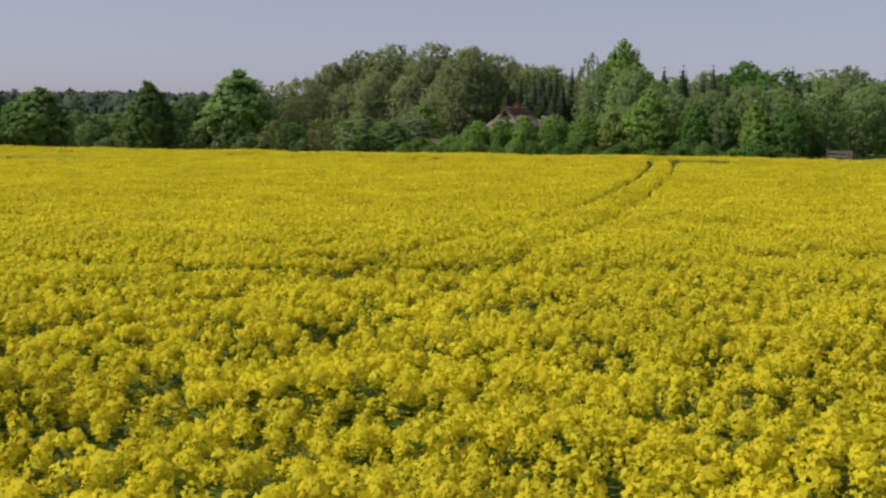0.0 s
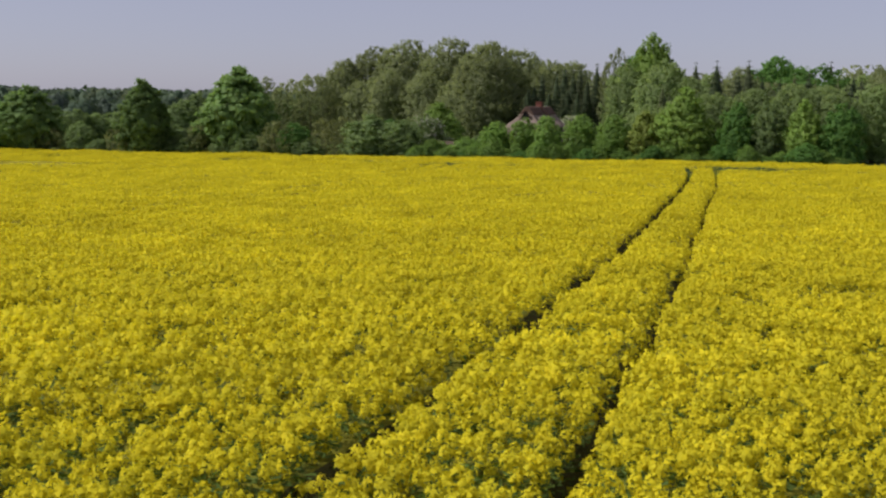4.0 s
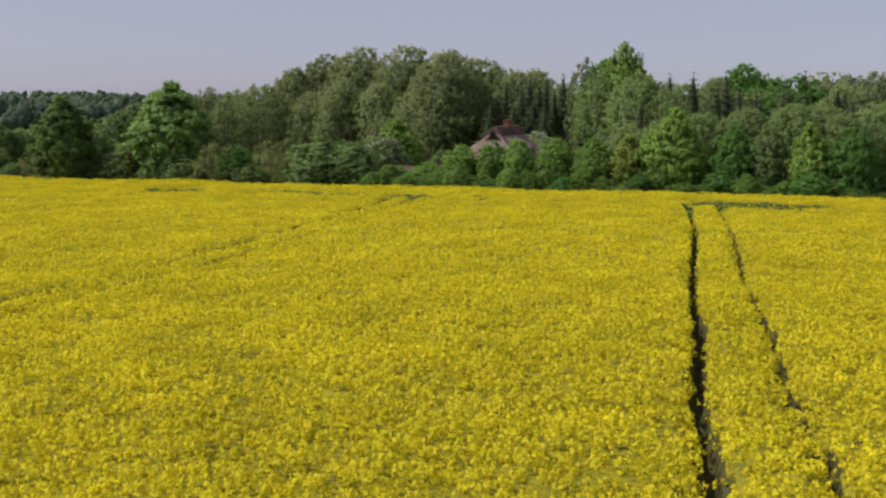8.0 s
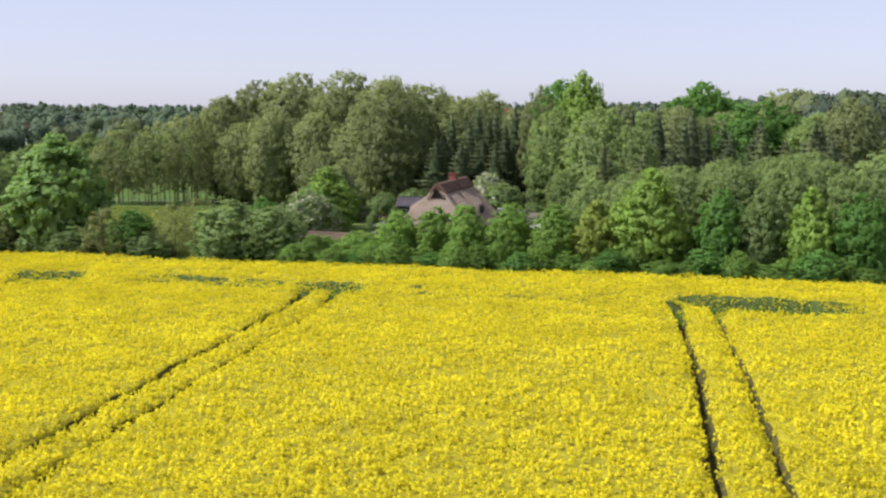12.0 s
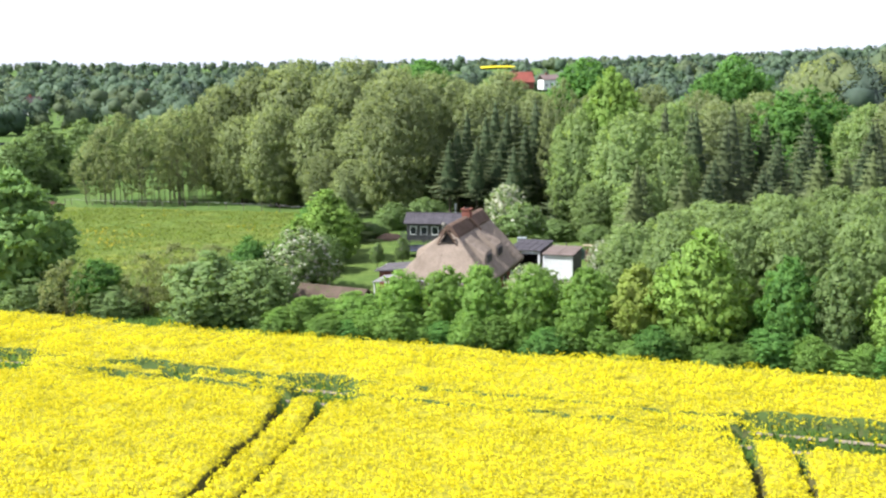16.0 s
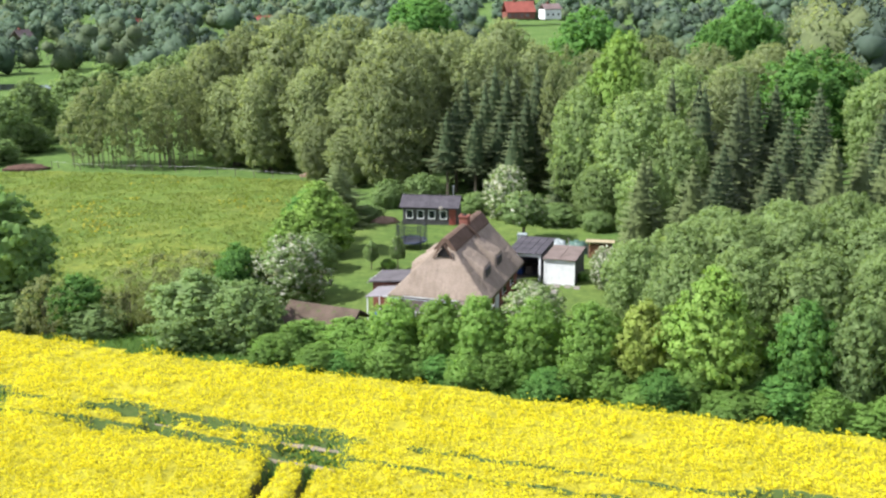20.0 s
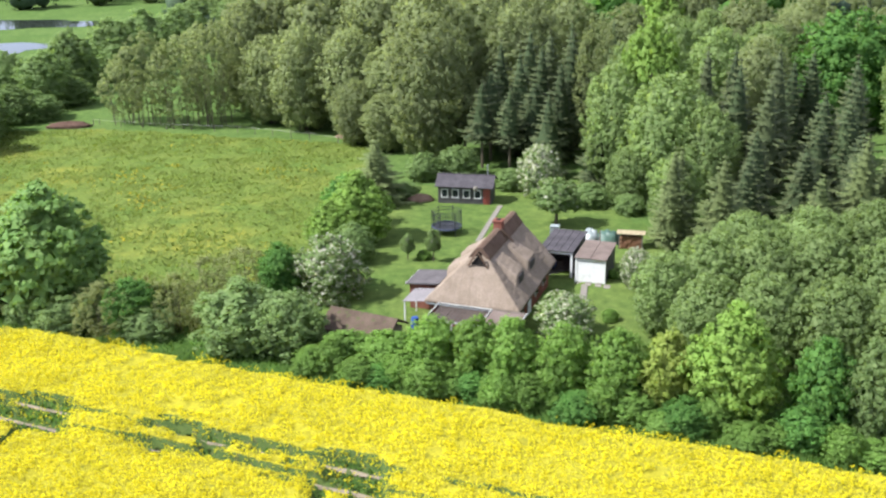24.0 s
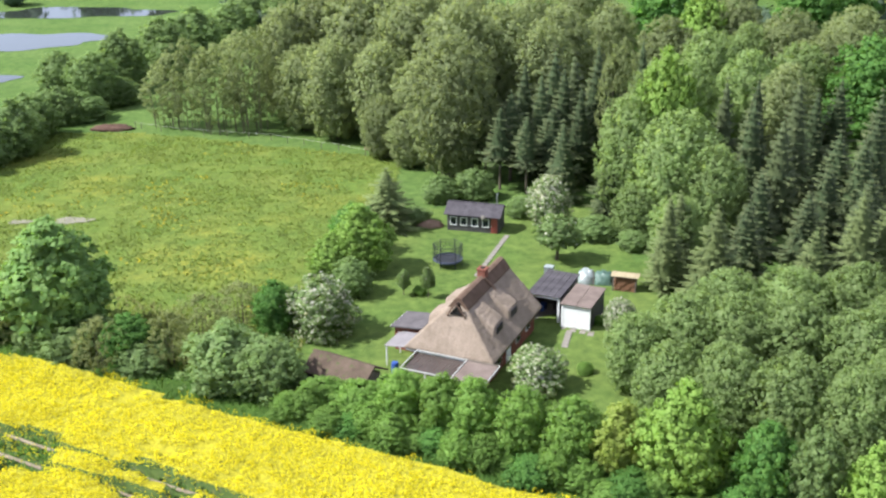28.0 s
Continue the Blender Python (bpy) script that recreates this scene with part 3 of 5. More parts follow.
# bare wheel ruts on the headland near each turn
for x0, before, after, _span in TURNS[:4]:
    for c in HEADLAND:
        xs = np.arange(turn_x(x0, c) + before + 0.8, turn_x(x0, c) + after - 0.4, 0.35)
        half = 0.24 + 0.13 * smooth_noise(xs, xs * 0, 1.3, 15)
        yc = head_y(xs, c) + 0.10 * smooth_noise(xs, xs * 0, 2.4, 16)
        rx, ry = np.concatenate([xs, xs]), np.concatenate([yc - half, yc + half])
        k = np.arange(len(xs) - 1)
        rf = np.stack([k, k + 1, k + 1 + len(xs), k + len(xs)], -1)
        tagged(new("wheel_rut", mesh_of("wheel_rut", np.stack([rx, ry, ground_z(rx, ry) + 0.14], -1), rf, SOIL)), "bare earth wheel rut on the headland", "rut", kind="structure")

# tall grass and stray rapeseed on the verge
rng = np.random.default_rng(8)
vx = rng.uniform(-50, 50, 26000)
vy = crop_edge(vx) + rng.uniform(-1.6, 3.4, 26000)
va, vh = rng.uniform(0, 2 * math.pi, 26000), rng.uniform(0.18, 0.55, 26000) * (1 + 0.5 * smooth_noise(vx, vy, 2.5, 17))
vz = ground_z(vx, vy) + 0.05
blade = np.stack([np.stack([vx - 0.10 * np.cos(va), vy - 0.10 * np.sin(va), vz], -1), np.stack([vx + 0.10 * np.cos(va), vy + 0.10 * np.sin(va), vz], -1),
                  np.stack([vx + rng.normal(0, 0.22, 26000), vy + rng.normal(0, 0.22, 26000), vz + vh], -1)], 1)
# weeds between the ruts of the headland
wx, wy = rng.uniform(-45, 60, 110000), rng.uniform(75, 130, 110000)
wk = (bare(wx, wy) > 0.22) & (wy > head_y(wx, HEADLAND[1]) - 2.5) & (wy < crop_edge(wx) - 1)
for c in HEADLAND:
    wk &= np.abs(wy - head_y(wx, c)) > 0.34
wx, wy = wx[wk], wy[wk]
n = len(wx)
wa, wh = rng.uniform(0, 2 * math.pi, n), rng.uniform(0.15, 0.6, n)
wz = ground_z(wx, wy) + 0.05
tuft = np.stack([np.stack([wx - 0.14 * np.cos(wa), wy - 0.14 * np.sin(wa), wz], -1), np.stack([wx + 0.14 * np.cos(wa), wy + 0.14 * np.sin(wa), wz], -1),
                 np.stack([wx + rng.normal(0, 0.2, n), wy + rng.normal(0, 0.2, n), wz + wh], -1)], 1)
blade = np.concatenate([blade, tuft])
GRASS = leafy("verge_grass", (0.088, 0.172, 0.040), (0.138, 0.228, 0.058), 0.5, 0.0)
tagged(new("tall_grass", mesh_of("tall_grass", blade.reshape(-1, 3), np.arange(len(blade) * 3).reshape(-1, 3), GRASS, normals=np.tile((0.15, -0.25, 0.9), (len(blade) * 3, 1)))), "tall green grass and weeds along the field", "grass", kind="stuff")



# tussocks and buttercups of the meadow
rng = np.random.default_rng(9)
mx, my = rng.uniform(-52, 10, 90000), rng.uniform(120, 214, 90000)
mk = in_meadow(mx, my) & (smooth_noise(mx, my, 1.4, 18) + 0.7 * smooth_noise(mx, my, 5.0, 19) > rng.uniform(-0.9, 0.9, 90000))
mx, my = mx[mk], my[mk]
n = len(mx)
ma, mh = rng.uniform(0, 2 * math.pi, n), rng.uniform(0.10, 0.30, n) * np.interp(my - edge_y(mx), (8, 22), (2.6, 1.0))
mz = ground_z(mx, my) + 0.03
tuss = np.stack([np.stack([mx - 0.17 * np.cos(ma), my - 0.17 * np.sin(ma), mz], -1), np.stack([mx + 0.17 * np.cos(ma), my + 0.17 * np.sin(ma), mz], -1),
                 np.stack([mx + rng.normal(0, 0.2, n), my + rng.normal(0, 0.2, n), mz + mh], -1)], 1)
drift = smooth_noise(mx, my, 9, 24) + 0.7 * smooth_noise(mx, my, 3.0, 25) > 0.55
pale = (my - edge_y(mx) < 17) & (smooth_noise(mx, my, 4, 26) > -0.3)
flower = np.where(drift & (rng.uniform(0, 1, n) < 0.15), 1, np.where(pale & (rng.uniform(0, 1, n) < 0.4), 2, 0))
TUSSOCK = leafy("meadow_grass", (0.115, 0.170, 0.038), (0.175, 0.222, 0.054), 0.4, 0.0)
BUTTERCUP = leafy("buttercups", (0.30, 0.27, 0.03), (0.38, 0.33, 0.03), 0.3, 0.0)
DRYGRASS = leafy("pale_tall_grass", (0.15, 0.17, 0.06), (0.21, 0.215, 0.09), 0.4, 0.0)
tagged(new("meadow_grass", mesh_of("meadow_grass", tuss.reshape(-1, 3), np.arange(n * 3).reshape(-1, 3), [TUSSOCK, BUTTERCUP, DRYGRASS], flower, normals=np.tile((0.0, -0.2, 0.9), (n * 3, 1)) + np.repeat(rng.normal(0, 0.25, (n, 3)), 3, 0))),
       "tussocky meadow grass with drifts of buttercups", "grass", kind="stuff")


# ---- trees and bushes ----
def limb(bm, pts, radii, sides=7):
    """A tapered, bent branch."""
    rings = []
    for i, (p, r) in enumerate(zip(pts, radii)):
        p = Vector(p)
        d = (Vector(pts[min(i + 1, len(pts) - 1)]) - Vector(pts[max(i - 1, 0)])).normalized()
        a = d.orthogonal().normalized()
        b = d.cross(a)
        rings.append([bm.verts.new(p + (a * math.cos(k * 2 * math.pi / sides) + b * math.sin(k * 2 * math.pi / sides)) * r) for k in range(sides)])
    for u, v in zip(rings, rings[1:]):
        for k in range(sides):
            bm.faces.new((u[k], u[(k + 1) % sides], v[(k + 1) % sides], v[k]))
    bm.faces.new(rings[0][::-1])
    bm.faces.new(rings[-1])


def leaf_quads(rng, centre, out, size, upward, broad=0.85):
    """Small bent leaf sprays at the given places, facing roughly outward."""
    n = len(centre)
    nrm = out * 0.7 + rng.normal(0, 0.6, (n, 3)) + (0, 0, upward)
    nrm /= np.linalg.norm(nrm, axis=1)[:, None] + 1e-9
    t = np.cross(nrm, rng.normal(0, 1, (n, 3)))
    t /= np.linalg.norm(t, axis=1)[:, None] + 1e-9
    b = np.cross(nrm, t)
    s = size * rng.uniform(0.55, 1.35, (n, 1))
    w = s * broad * rng.uniform(0.7, 1.2, (n, 1))
    k = nrm * s * rng.uniform(-0.1, 0.3, (n, 1))
    soft = out * 1.3 + nrm * 0.75 + (0, 0, 0.2)
    return np.stack([centre - b * s * 0.55, centre + t * w * 0.6 + b * s * 0.35 + k, centre - t * w * 0.6 + b * s * 0.45 - k * 0.5], 1), np.repeat(soft, 3, 0)


def lumpy(rng, c, r, nu=12, nv=8, rough=0.22):
    """An uneven closed mass."""
    u, v = np.meshgrid(np.arange(nu) * 2 * math.pi / nu, np.linspace(0.04, math.pi - 0.04, nv))
    k = 1 + rng.uniform(-rough, rough, u.shape)
    p = np.stack([np.cos(u) * np.sin(v) * k, np.sin(u) * np.sin(v) * k, np.cos(v) * k], -1) * r + c
    i = np.arange(nu * nv).reshape(nv, nu)
    f = np.stack([i[:-1], np.roll(i[:-1], -1, 1), np.roll(i[1:], -1, 1), i[1:]], -1).reshape(-1, 4)
    return p.reshape(-1, 3), np.concatenate([f[:, :3], f[:, [0, 2, 3]]])


def crown(name, seed, profile, h0, tufts, tuft, count, leaf, mat, core=0.72, flat=0.75, upward=0.3, lobed=0.14, broad=0.85, extra=None, share=0.0):
    """A crown 9.9 high and 3.9 in radius: many small tufts of leaves over an uneven envelope, denser at its surface, round a dark leafy inside."""
    rng = np.random.default_rng(seed)
    pt, pr = np.array(profile).T
    ph = rng.uniform(0, 2 * math.pi, 6)
    fr = rng.integers(2, 5, 3)

    def reach(t, a):
        swell = np.sin(fr[0] * a + ph[0] + 3.0 * t) + 0.8 * np.sin(fr[1] * a - 6.5 * t + ph[1]) + 0.7 * np.sin(9.5 * t + 2 * np.cos(a + ph[2]) + ph[3])
        return 3.9 * np.interp(t, pt, pr) * (1 + lobed * swell * 0.6)

    def rise(t, a):
        return h0 + (10.0 - h0) * t * (1 - lobed * 0.2 * (1 + np.sin(2 * a + ph[4])) * t)

    tt = rng.uniform(0, 1, tufts * 6)
    keep = rng.uniform(0, 1, len(tt)) < np.interp(tt, pt, pr) * 0.8 + 0.28
    tt = tt[keep][:tufts]
    ta = rng.uniform(0, 2 * math.pi, len(tt))
    depth = 1 - 0.36 * rng.uniform(0, 1, len(tt)) ** 2.2
    depth = np.where(tt > 0.86, np.sqrt(rng.uniform(0.02, 1, len(tt))), depth)
    c = np.stack([reach(tt, ta) * depth * np.cos(ta), reach(tt, ta) * depth * np.sin(ta), rise(tt, ta)], 1)
    size = tuft * rng.uniform(0.6, 1.35, len(c))
    pick = np.concatenate([np.where(tt > 0.8)[0].repeat(4), rng.integers(0, len(c), count)])[:count]
    d = rng.normal(0, 1, (count, 3))
    d /= np.linalg.norm(d, axis=1)[:, None]
    p = c[pick] + d * size[pick][:, None] * rng.uniform(0.25, 1.0, (count, 1)) * (1, 1, flat)
    p[:, 2] = np.maximum(p[:, 2], 0.06)
    if core:
        # a fifth of the sprays are larger and fill the inside
        m = count // 5
        it, ia = rng.uniform(0.03, 0.95, m), rng.uniform(0, 2 * math.pi, m)
        ir = reach(it, ia) * rng.uniform(0.50, 0.84, m)
        p[-m:] = np.stack([ir * np.cos(ia), ir * np.sin(ia), h0 + (rise(it, ia) - h0) * rng.uniform(0.86, 0.95, m)], 1)
        d[-m:] = np.stack([np.cos(ia), np.sin(ia), it - 0.3], 1)
    whole = p * (1, 1, 0.55) - (0, 0, (h0 + 0.38 * (9.9 - h0)) * 0.55)
    whole /= np.linalg.norm(whole, axis=1)[:, None] + 1e-9
    width = np.full((count, 1), leaf)
    if core:
        width[-(count // 5):] *= 2.3
    q, soft = leaf_quads(rng, p, d * 0.55 + whole * 0.6, width, upward, broad)
    verts, faces, idx, nors = [q.reshape(-1, 3)], [np.arange(count * 3).reshape(-1, 3)], [(rng.uniform(0, 1, count) < share).astype(int)], [soft]
    if core:
        nu, nv = 16, 12
        a, t = np.meshgrid(np.arange(nu) * 2 * math.pi / nu, np.linspace(0.0, 1.0, nv))
        k = 0.72 * core * rng.uniform(0.82, 1.12, a.shape) * np.where((t < 0.02) | (t > 0.98), 0.25, 1.0)
        v = np.stack([reach(t, a) * k * np.cos(a), reach(t, a) * k * np.sin(a), h0 + (rise(t, a) - h0) * (0.15 + 0.62 * core)], -1)
        i = np.arange(nu * nv).reshape(nv, nu)
        f = np.stack([i[:-1], np.roll(i[:-1], -1, 1), np.roll(i[1:], -1, 1), i[1:]], -1).reshape(-1, 4)
        f = np.concatenate([f[:, :3], f[:, [0, 2, 3]]])
        v = v.reshape(-1, 3)
        verts.append(v), faces.append(f + count * 3), idx.append(np.zeros(len(f), int)), nors.append(v - (0, 0, h0 + 3.0))
    return mesh_of(name, np.concatenate(verts), np.concatenate(faces), [mat, extra] if extra else mat, np.concatenate(idx), normals=np.concatenate(nors)), c


DOME = ((0, 0.62), (0.2, 0.88), (0.42, 1.0), (0.65, 0.95), (0.8, 0.82), (0.92, 0.60), (0.98, 0.36), (1, 0.16))
OVAL = ((0, 0.50), (0.22, 0.90), (0.42, 1.0), (0.62, 0.80), (0.82, 0.50), (0.94, 0.26), (1, 0.06))
ROUND = ((0, 0.80), (0.25, 1.0), (0.55, 0.96), (0.78, 0.74), (0.92, 0.44), (1, 0.10))


def stems_of(ob, seed, height, radius, tips, stems, bark, branches, spread):
    """The trunk or stems of a tree, and its main branches, each a part of its own."""
    rng = np.random.default_rng(seed + 900)
    for s in range(stems):
        a = s * 2 * math.pi / stems + 0.5
        o = 0.0 if stems == 1 else (spread or radius * 5) * rng.uniform(0.4, 1.3)
        x, y = o * math.cos(a), o * math.sin(a)
        bm = bmesh.new()
        pts = [(x, y, -0.3), (x + rng.uniform(-.1, .1), y, height * 0.33), (x * 1.15, y * 1.15 + rng.uniform(-.2, .2), height * 0.66), (x * 1.3, y * 1.3, height)]
        limb(bm, pts, [radius * 1.25, radius, radius * 0.65, radius * 0.2])
        part("trunk" if stems == 1 else "stem", bm, bark, ob)
    for c in tips[::max(1, len(tips) // max(branches, 1))][:branches]:
        a, b = Vector((0, 0, max(0.25 * height, c[2] * 0.55))), Vector(c) * 0.92
        bm = bmesh.new()
        limb(bm, [a, a.lerp(b, 0.5) + Vector((0, 0, 0.1)), b], [radius * 0.45, radius * 0.3, radius * 0.08], 5)
        part("branch", bm, bark, ob)


TREE_BASES = {}
KINDS = {}


def kind_of(name, variants, build):
    KINDS[name] = (variants, build)


def plant(kind, x, y, h, r, label, category="tree", group="", name=None, turn=None):
    """Sets a tree or bush of that height and crown radius on the ground; alike ones share their meshes."""
    variants, build = KINDS[kind]
    seed = int(abs(x * 13.7 + y * 7.3)) % variants
    rz = turn if turn is not None else (x * 57.3 + y * 31.1) % 360
    if "spruce" in kind:
        r *= 1.3
    s = Vector((r / 4, r / 4, h / 10))
    place = Vector((x, y, gz(x, y)))
    key = (kind, seed, category, name)
    if key in TREE_BASES:
        ob, s0 = TREE_BASES[key]
        m = Matrix.LocRotScale(place, Euler((0, 0, radians(rz))), Vector((s.x / s0.x, s.y / s0.y, s.z / s0.z)))
        ob = copy_thing(ob, m)
    else:
        ob = new(name or category.replace(" ", "_"))
        ob.empty_display_size = 0.5
        build(ob, seed)
        ob.matrix_basis = Matrix.LocRotScale(place, Euler((0, 0, radians(rz))), s)
        TREE_BASES[key] = (ob, s.copy())
    return tagged(ob, label, category, group)


def leaf_kind(name, mat, variants, profile, tufts, tuft, count, leaf, h0=0.6, stems=1, trunk=0.22, branches=0, spread=0.0, bark=None, **more):
    def build(ob, seed):
        me, tips = crown(name, seed * 17 + len(name) * 3, profile, h0, tufts, tuft, count, leaf, mat, **more)
        stems_of(ob, seed + len(name), 7.0 if stems != 3 else 5.0, trunk, tips, stems, bark or BARK, branches, spread)
        part("crown", me, None, ob)
    kind_of(name, variants, build)


def spruce_kind(name, mat, tip_mat, variants, bare_to=0.0, whorls=19):
    """A conifer: tiers of drooping fronds whose ends turn up, lighter at the tips."""
    def build(ob, seed):
        rng = np.random.default_rng(77 + seed + len(name))
        bm = bmesh.new()
        limb(bm, [(0, 0, -0.3), (0.05, 0, 3), (0, 0.05, 7), (0, 0, 9.8)], [0.24, 0.18, 0.09, 0.02])
        part("trunk", bm, BARK, ob)
        tris, tip, nors = [], [], []
        foot = 0.5 + bare_to * 10
        for w in range(whorls):
            t = (w + 0.35 + rng.uniform(-0.15, 0.15)) / whorls
            z = 9.85 - (9.85 - foot) * t ** 0.95
            full = 4.0 * (0.05 + 0.95 * t ** 0.82) * rng.uniform(0.76, 1.12)
            arms = int(6 + 7 * t)
            for a in range(arms):
                ang = (a + rng.uniform(-0.25, 0.25)) * 2 * math.pi / arms + w * 1.3
                L = full * rng.uniform(0.66, 1.14)
                d, side = np.array([math.cos(ang), math.sin(ang), 0]), np.array([-math.sin(ang), math.cos(ang), 0])
                drop, up = rng.uniform(0.18, 0.30) * (0.3 + 0.9 * t), np.array([0, 0, 1.0])
                along = lambda q: d * q + up * (z + 0.12 * q - drop * q + 0.16 * max(0, q / L - 0.55) ** 2 * L * 2)
                n = 6
                for k in range(n):
                    q0 = L * (0.16 + 0.80 * k / n)
                    reach = (0.10 + 0.34 * (L - q0)) * rng.uniform(0.8, 1.2) + 0.10
                    o = along(q0)
                    for sg in (-1, 1):
                        e = o + (d * 0.85 + side * sg * rng.uniform(0.65, 0.95)) * reach - up * reach * rng.uniform(0.15, 0.4)
                        tris.append([o + d * 0.17 * L / n * 2.2, o - d * 0.12 * L, e])
                        tip.append(k >= n - 2)
                        nors.append(d * 0.55 + side * sg * 0.25 + up * 0.75 + rng.normal(0, 0.15, 3))
                tris.append([along(L * 0.72) + side * 0.10 * L ** 0.5, along(L * 0.72) - side * 0.10 * L ** 0.5, along(L * 1.04) + up * 0.05])
                tip.append(True)
                nors.append(d * 0.6 + up * 0.8)
        q = np.array(tris).reshape(-1, 3)
        f = np.arange(len(q)).reshape(-1, 3)
        nu, nv = 10, 9
        a, t = np.meshgrid(np.arange(nu) * 2 * math.pi / nu, np.linspace(0, 1, nv))
        k = (0.06 + 1.95 * (1 - t) ** 0.85) * rng.uniform(0.7, 1.15, a.shape) * np.where(t < 0.02, 0.3, 1)
        v = np.stack([k * np.cos(a), k * np.sin(a), foot + 0.2 + (9.2 - foot) * t], -1).reshape(-1, 3)
        i = np.arange(nu * nv).reshape(nv, nu)
        g = np.stack([i[:-1], np.roll(i[:-1], -1, 1), np.roll(i[1:], -1, 1), i[1:]], -1).reshape(-1, 4)
        g = np.concatenate([g[:, :3], g[:, [0, 2, 3]]]) + len(q)
        soft = np.concatenate([np.repeat(np.array(nors), 3, 0), v * (1, 1, 0) + (0, 0, 0.2)])
        part("crown", mesh_of(name, np.concatenate([q, v]), np.concatenate([f, g]), [mat, tip_mat], np.r_[np.array(tip, int), np.zeros(len(g), int)], normals=soft), None, ob)
    kind_of(name, variants, build)


leaf_kind("maple", MAPLE, 3, OVAL, 200, 0.60, 9500, 0.34, 0.5, flat=0.6, upward=0.45, core=0.60, lobed=0.16)
leaf_kind("alder", ALDER, 5, DOME, 640, 0.40, 22000, 0.165, 0.5, stems=4, trunk=0.09, spread=0.5, core=0.52, lobed=0.09, flat=0.8)
leaf_kind("alder_stand", ALDER, 3, DOME, 420, 0.42, 11000, 0.17, 1.4, stems=12, trunk=0.045, spread=2.2, core=0.0, lobed=0.2, flat=0.7)
leaf_kind("beech", BEECH, 3, DOME, 330, 0.52, 13000, 0.24, 0.8, branches=4, core=0.52, lobed=0.12)
leaf_kind("fresh_tree", LIME, 2, DOME, 300, 0.5, 11000, 0.25, 0.8, branches=4, core=0.58, lobed=0.12)
leaf_kind("willow", WILLOW, 5, DOME, 560, 0.40, 19000, 0.185, 0.3, core=0.52, lobed=0.10, flat=0.95, upward=0.15)
leaf_kind("hedge_bush", HEDGE, 5, ROUND, 230, 0.55, 11000, 0.25, 0.3, stems=3, trunk=0.10, core=0.62, lobed=0.12)
leaf_kind("fresh_bush", LIME, 2, OVAL, 260, 0.55, 10000, 0.28, 0.3, stems=3, trunk=0.10, core=0.6, lobed=0.13)
leaf_kind("green_bush", BEECH, 3, ROUND, 230, 0.55, 11000, 0.25, 0.3, stems=3, trunk=0.10, core=0.62, lobed=0.12)
leaf_kind("grey_bush", GREYBUSH, 3, ROUND, 260, 0.52, 10000, 0.25, 0.3, stems=3, trunk=0.10, core=0.62, lobed=0.14)
leaf_kind("yellow_bush", YELLOWBUSH, 1, OVAL, 200, 0.55, 6500, 0.32, 0.3, stems=3, trunk=0.10, core=0.62, lobed=0.13)
leaf_kind("brown_bush", BROWNBUSH, 2, ROUND, 200, 0.6, 4200, 0.24, 0.5, stems=5, trunk=0.06, spread=0.8, core=0.0, lobed=0.16, flat=1.3)
leaf_kind("blossom_bush", GREYBUSH, 3, ROUND, 230, 0.55, 10000, 0.24, 0.3, stems=3, trunk=0.10, core=0.58, lobed=0.16, extra=BLOSSOM, share=0.28)
leaf_kind("white_bush", GREYBUSH, 2, DOME, 230, 0.55, 10000, 0.24, 0.4, stems=3, trunk=0.10, core=0.58, lobed=0.16, extra=BLOSSOM, share=0.42)
leaf_kind("apple", GREYBUSH, 2, ROUND, 120, 0.7, 4200, 0.42, 3.6, trunk=0.28, branches=4, core=0.6, lobed=0.14, extra=BLOSSOM, share=0.05)
spruce_kind("spruce", SPRUCE, DARK_TIP, 5)
spruce_kind("tall_spruce", SPRUCE, DARK_TIP, 3, 0.28, 14)
spruce_kind("light_spruce", SPRUCE_TIP, LIGHT_TIP, 4)

# hedge along the field, from the open end to the meadow
for x, y, h, r in ((-19.8, 133.0, 11.3, 5.0), (-31.4, 133.6, 9.8, 3.5), (-47.6, 139.5, 9.0, 4.2)):
    plant("maple", x, y, h, r, "broad fresh green maple tree at the field's edge", "maple tree", "maples by the field")
plant("green_bush", -12.4, 128.3, 4.5, 2.4, "round green bush at the field's edge", "bush", "field hedge")
plant("brown_bush", -8.8, 127.5, 5.0, 2.0, "thin brownish bush just budding in the hedge", "bush", "field hedge")
plant("brown_bush", -7.0, 130.5, 5.2, 2.4, "thin brownish bush just budding in the hedge", "bush", "field hedge")
for x, y, h, r in ((-3.4, 123.9, 5.4, 3.6), (0.2, 122.6, 4.9, 2.8), (-16.0, 130.4, 3.2, 2.2), (35.5, 105.1, 6.6, 2.0), (-25.5, 134.0, 4.0, 3.0)):
    plant("grey_bush", x, y, h, r, "broad grey-green bush at the field's edge", "bush", "field hedge")
for x, y, h, r in ((4.4, 120.2, 2.5, 2.1), (7.4, 118.7, 3.0, 2.2), (10.4, 117.3, 4.6, 2.1), (13.3, 115.8, 5.1, 1.9), (15.5, 114.8, 5.3, 2.0), (18.8, 113.2, 5.3, 2.1), (22.0, 111.7, 5.4, 2.1)):
    plant("hedge_bush", x, y, h, r, "dense green hedge bush beside the rapeseed", "bush", "field hedge")
plant("yellow_bush", 24.8, 110.3, 6.0, 1.9, "yellow-green bush in the field hedge", "bush", "field hedge")
plant("fresh_bush", 28.4, 108.6, 8.1, 3.1, "large bright green bush in the field hedge", "bush", "field hedge")
plant("green_bush", 32.9, 106.1, 6.6, 2.1, "saturated green bush in the field hedge", "bush", "field hedge")
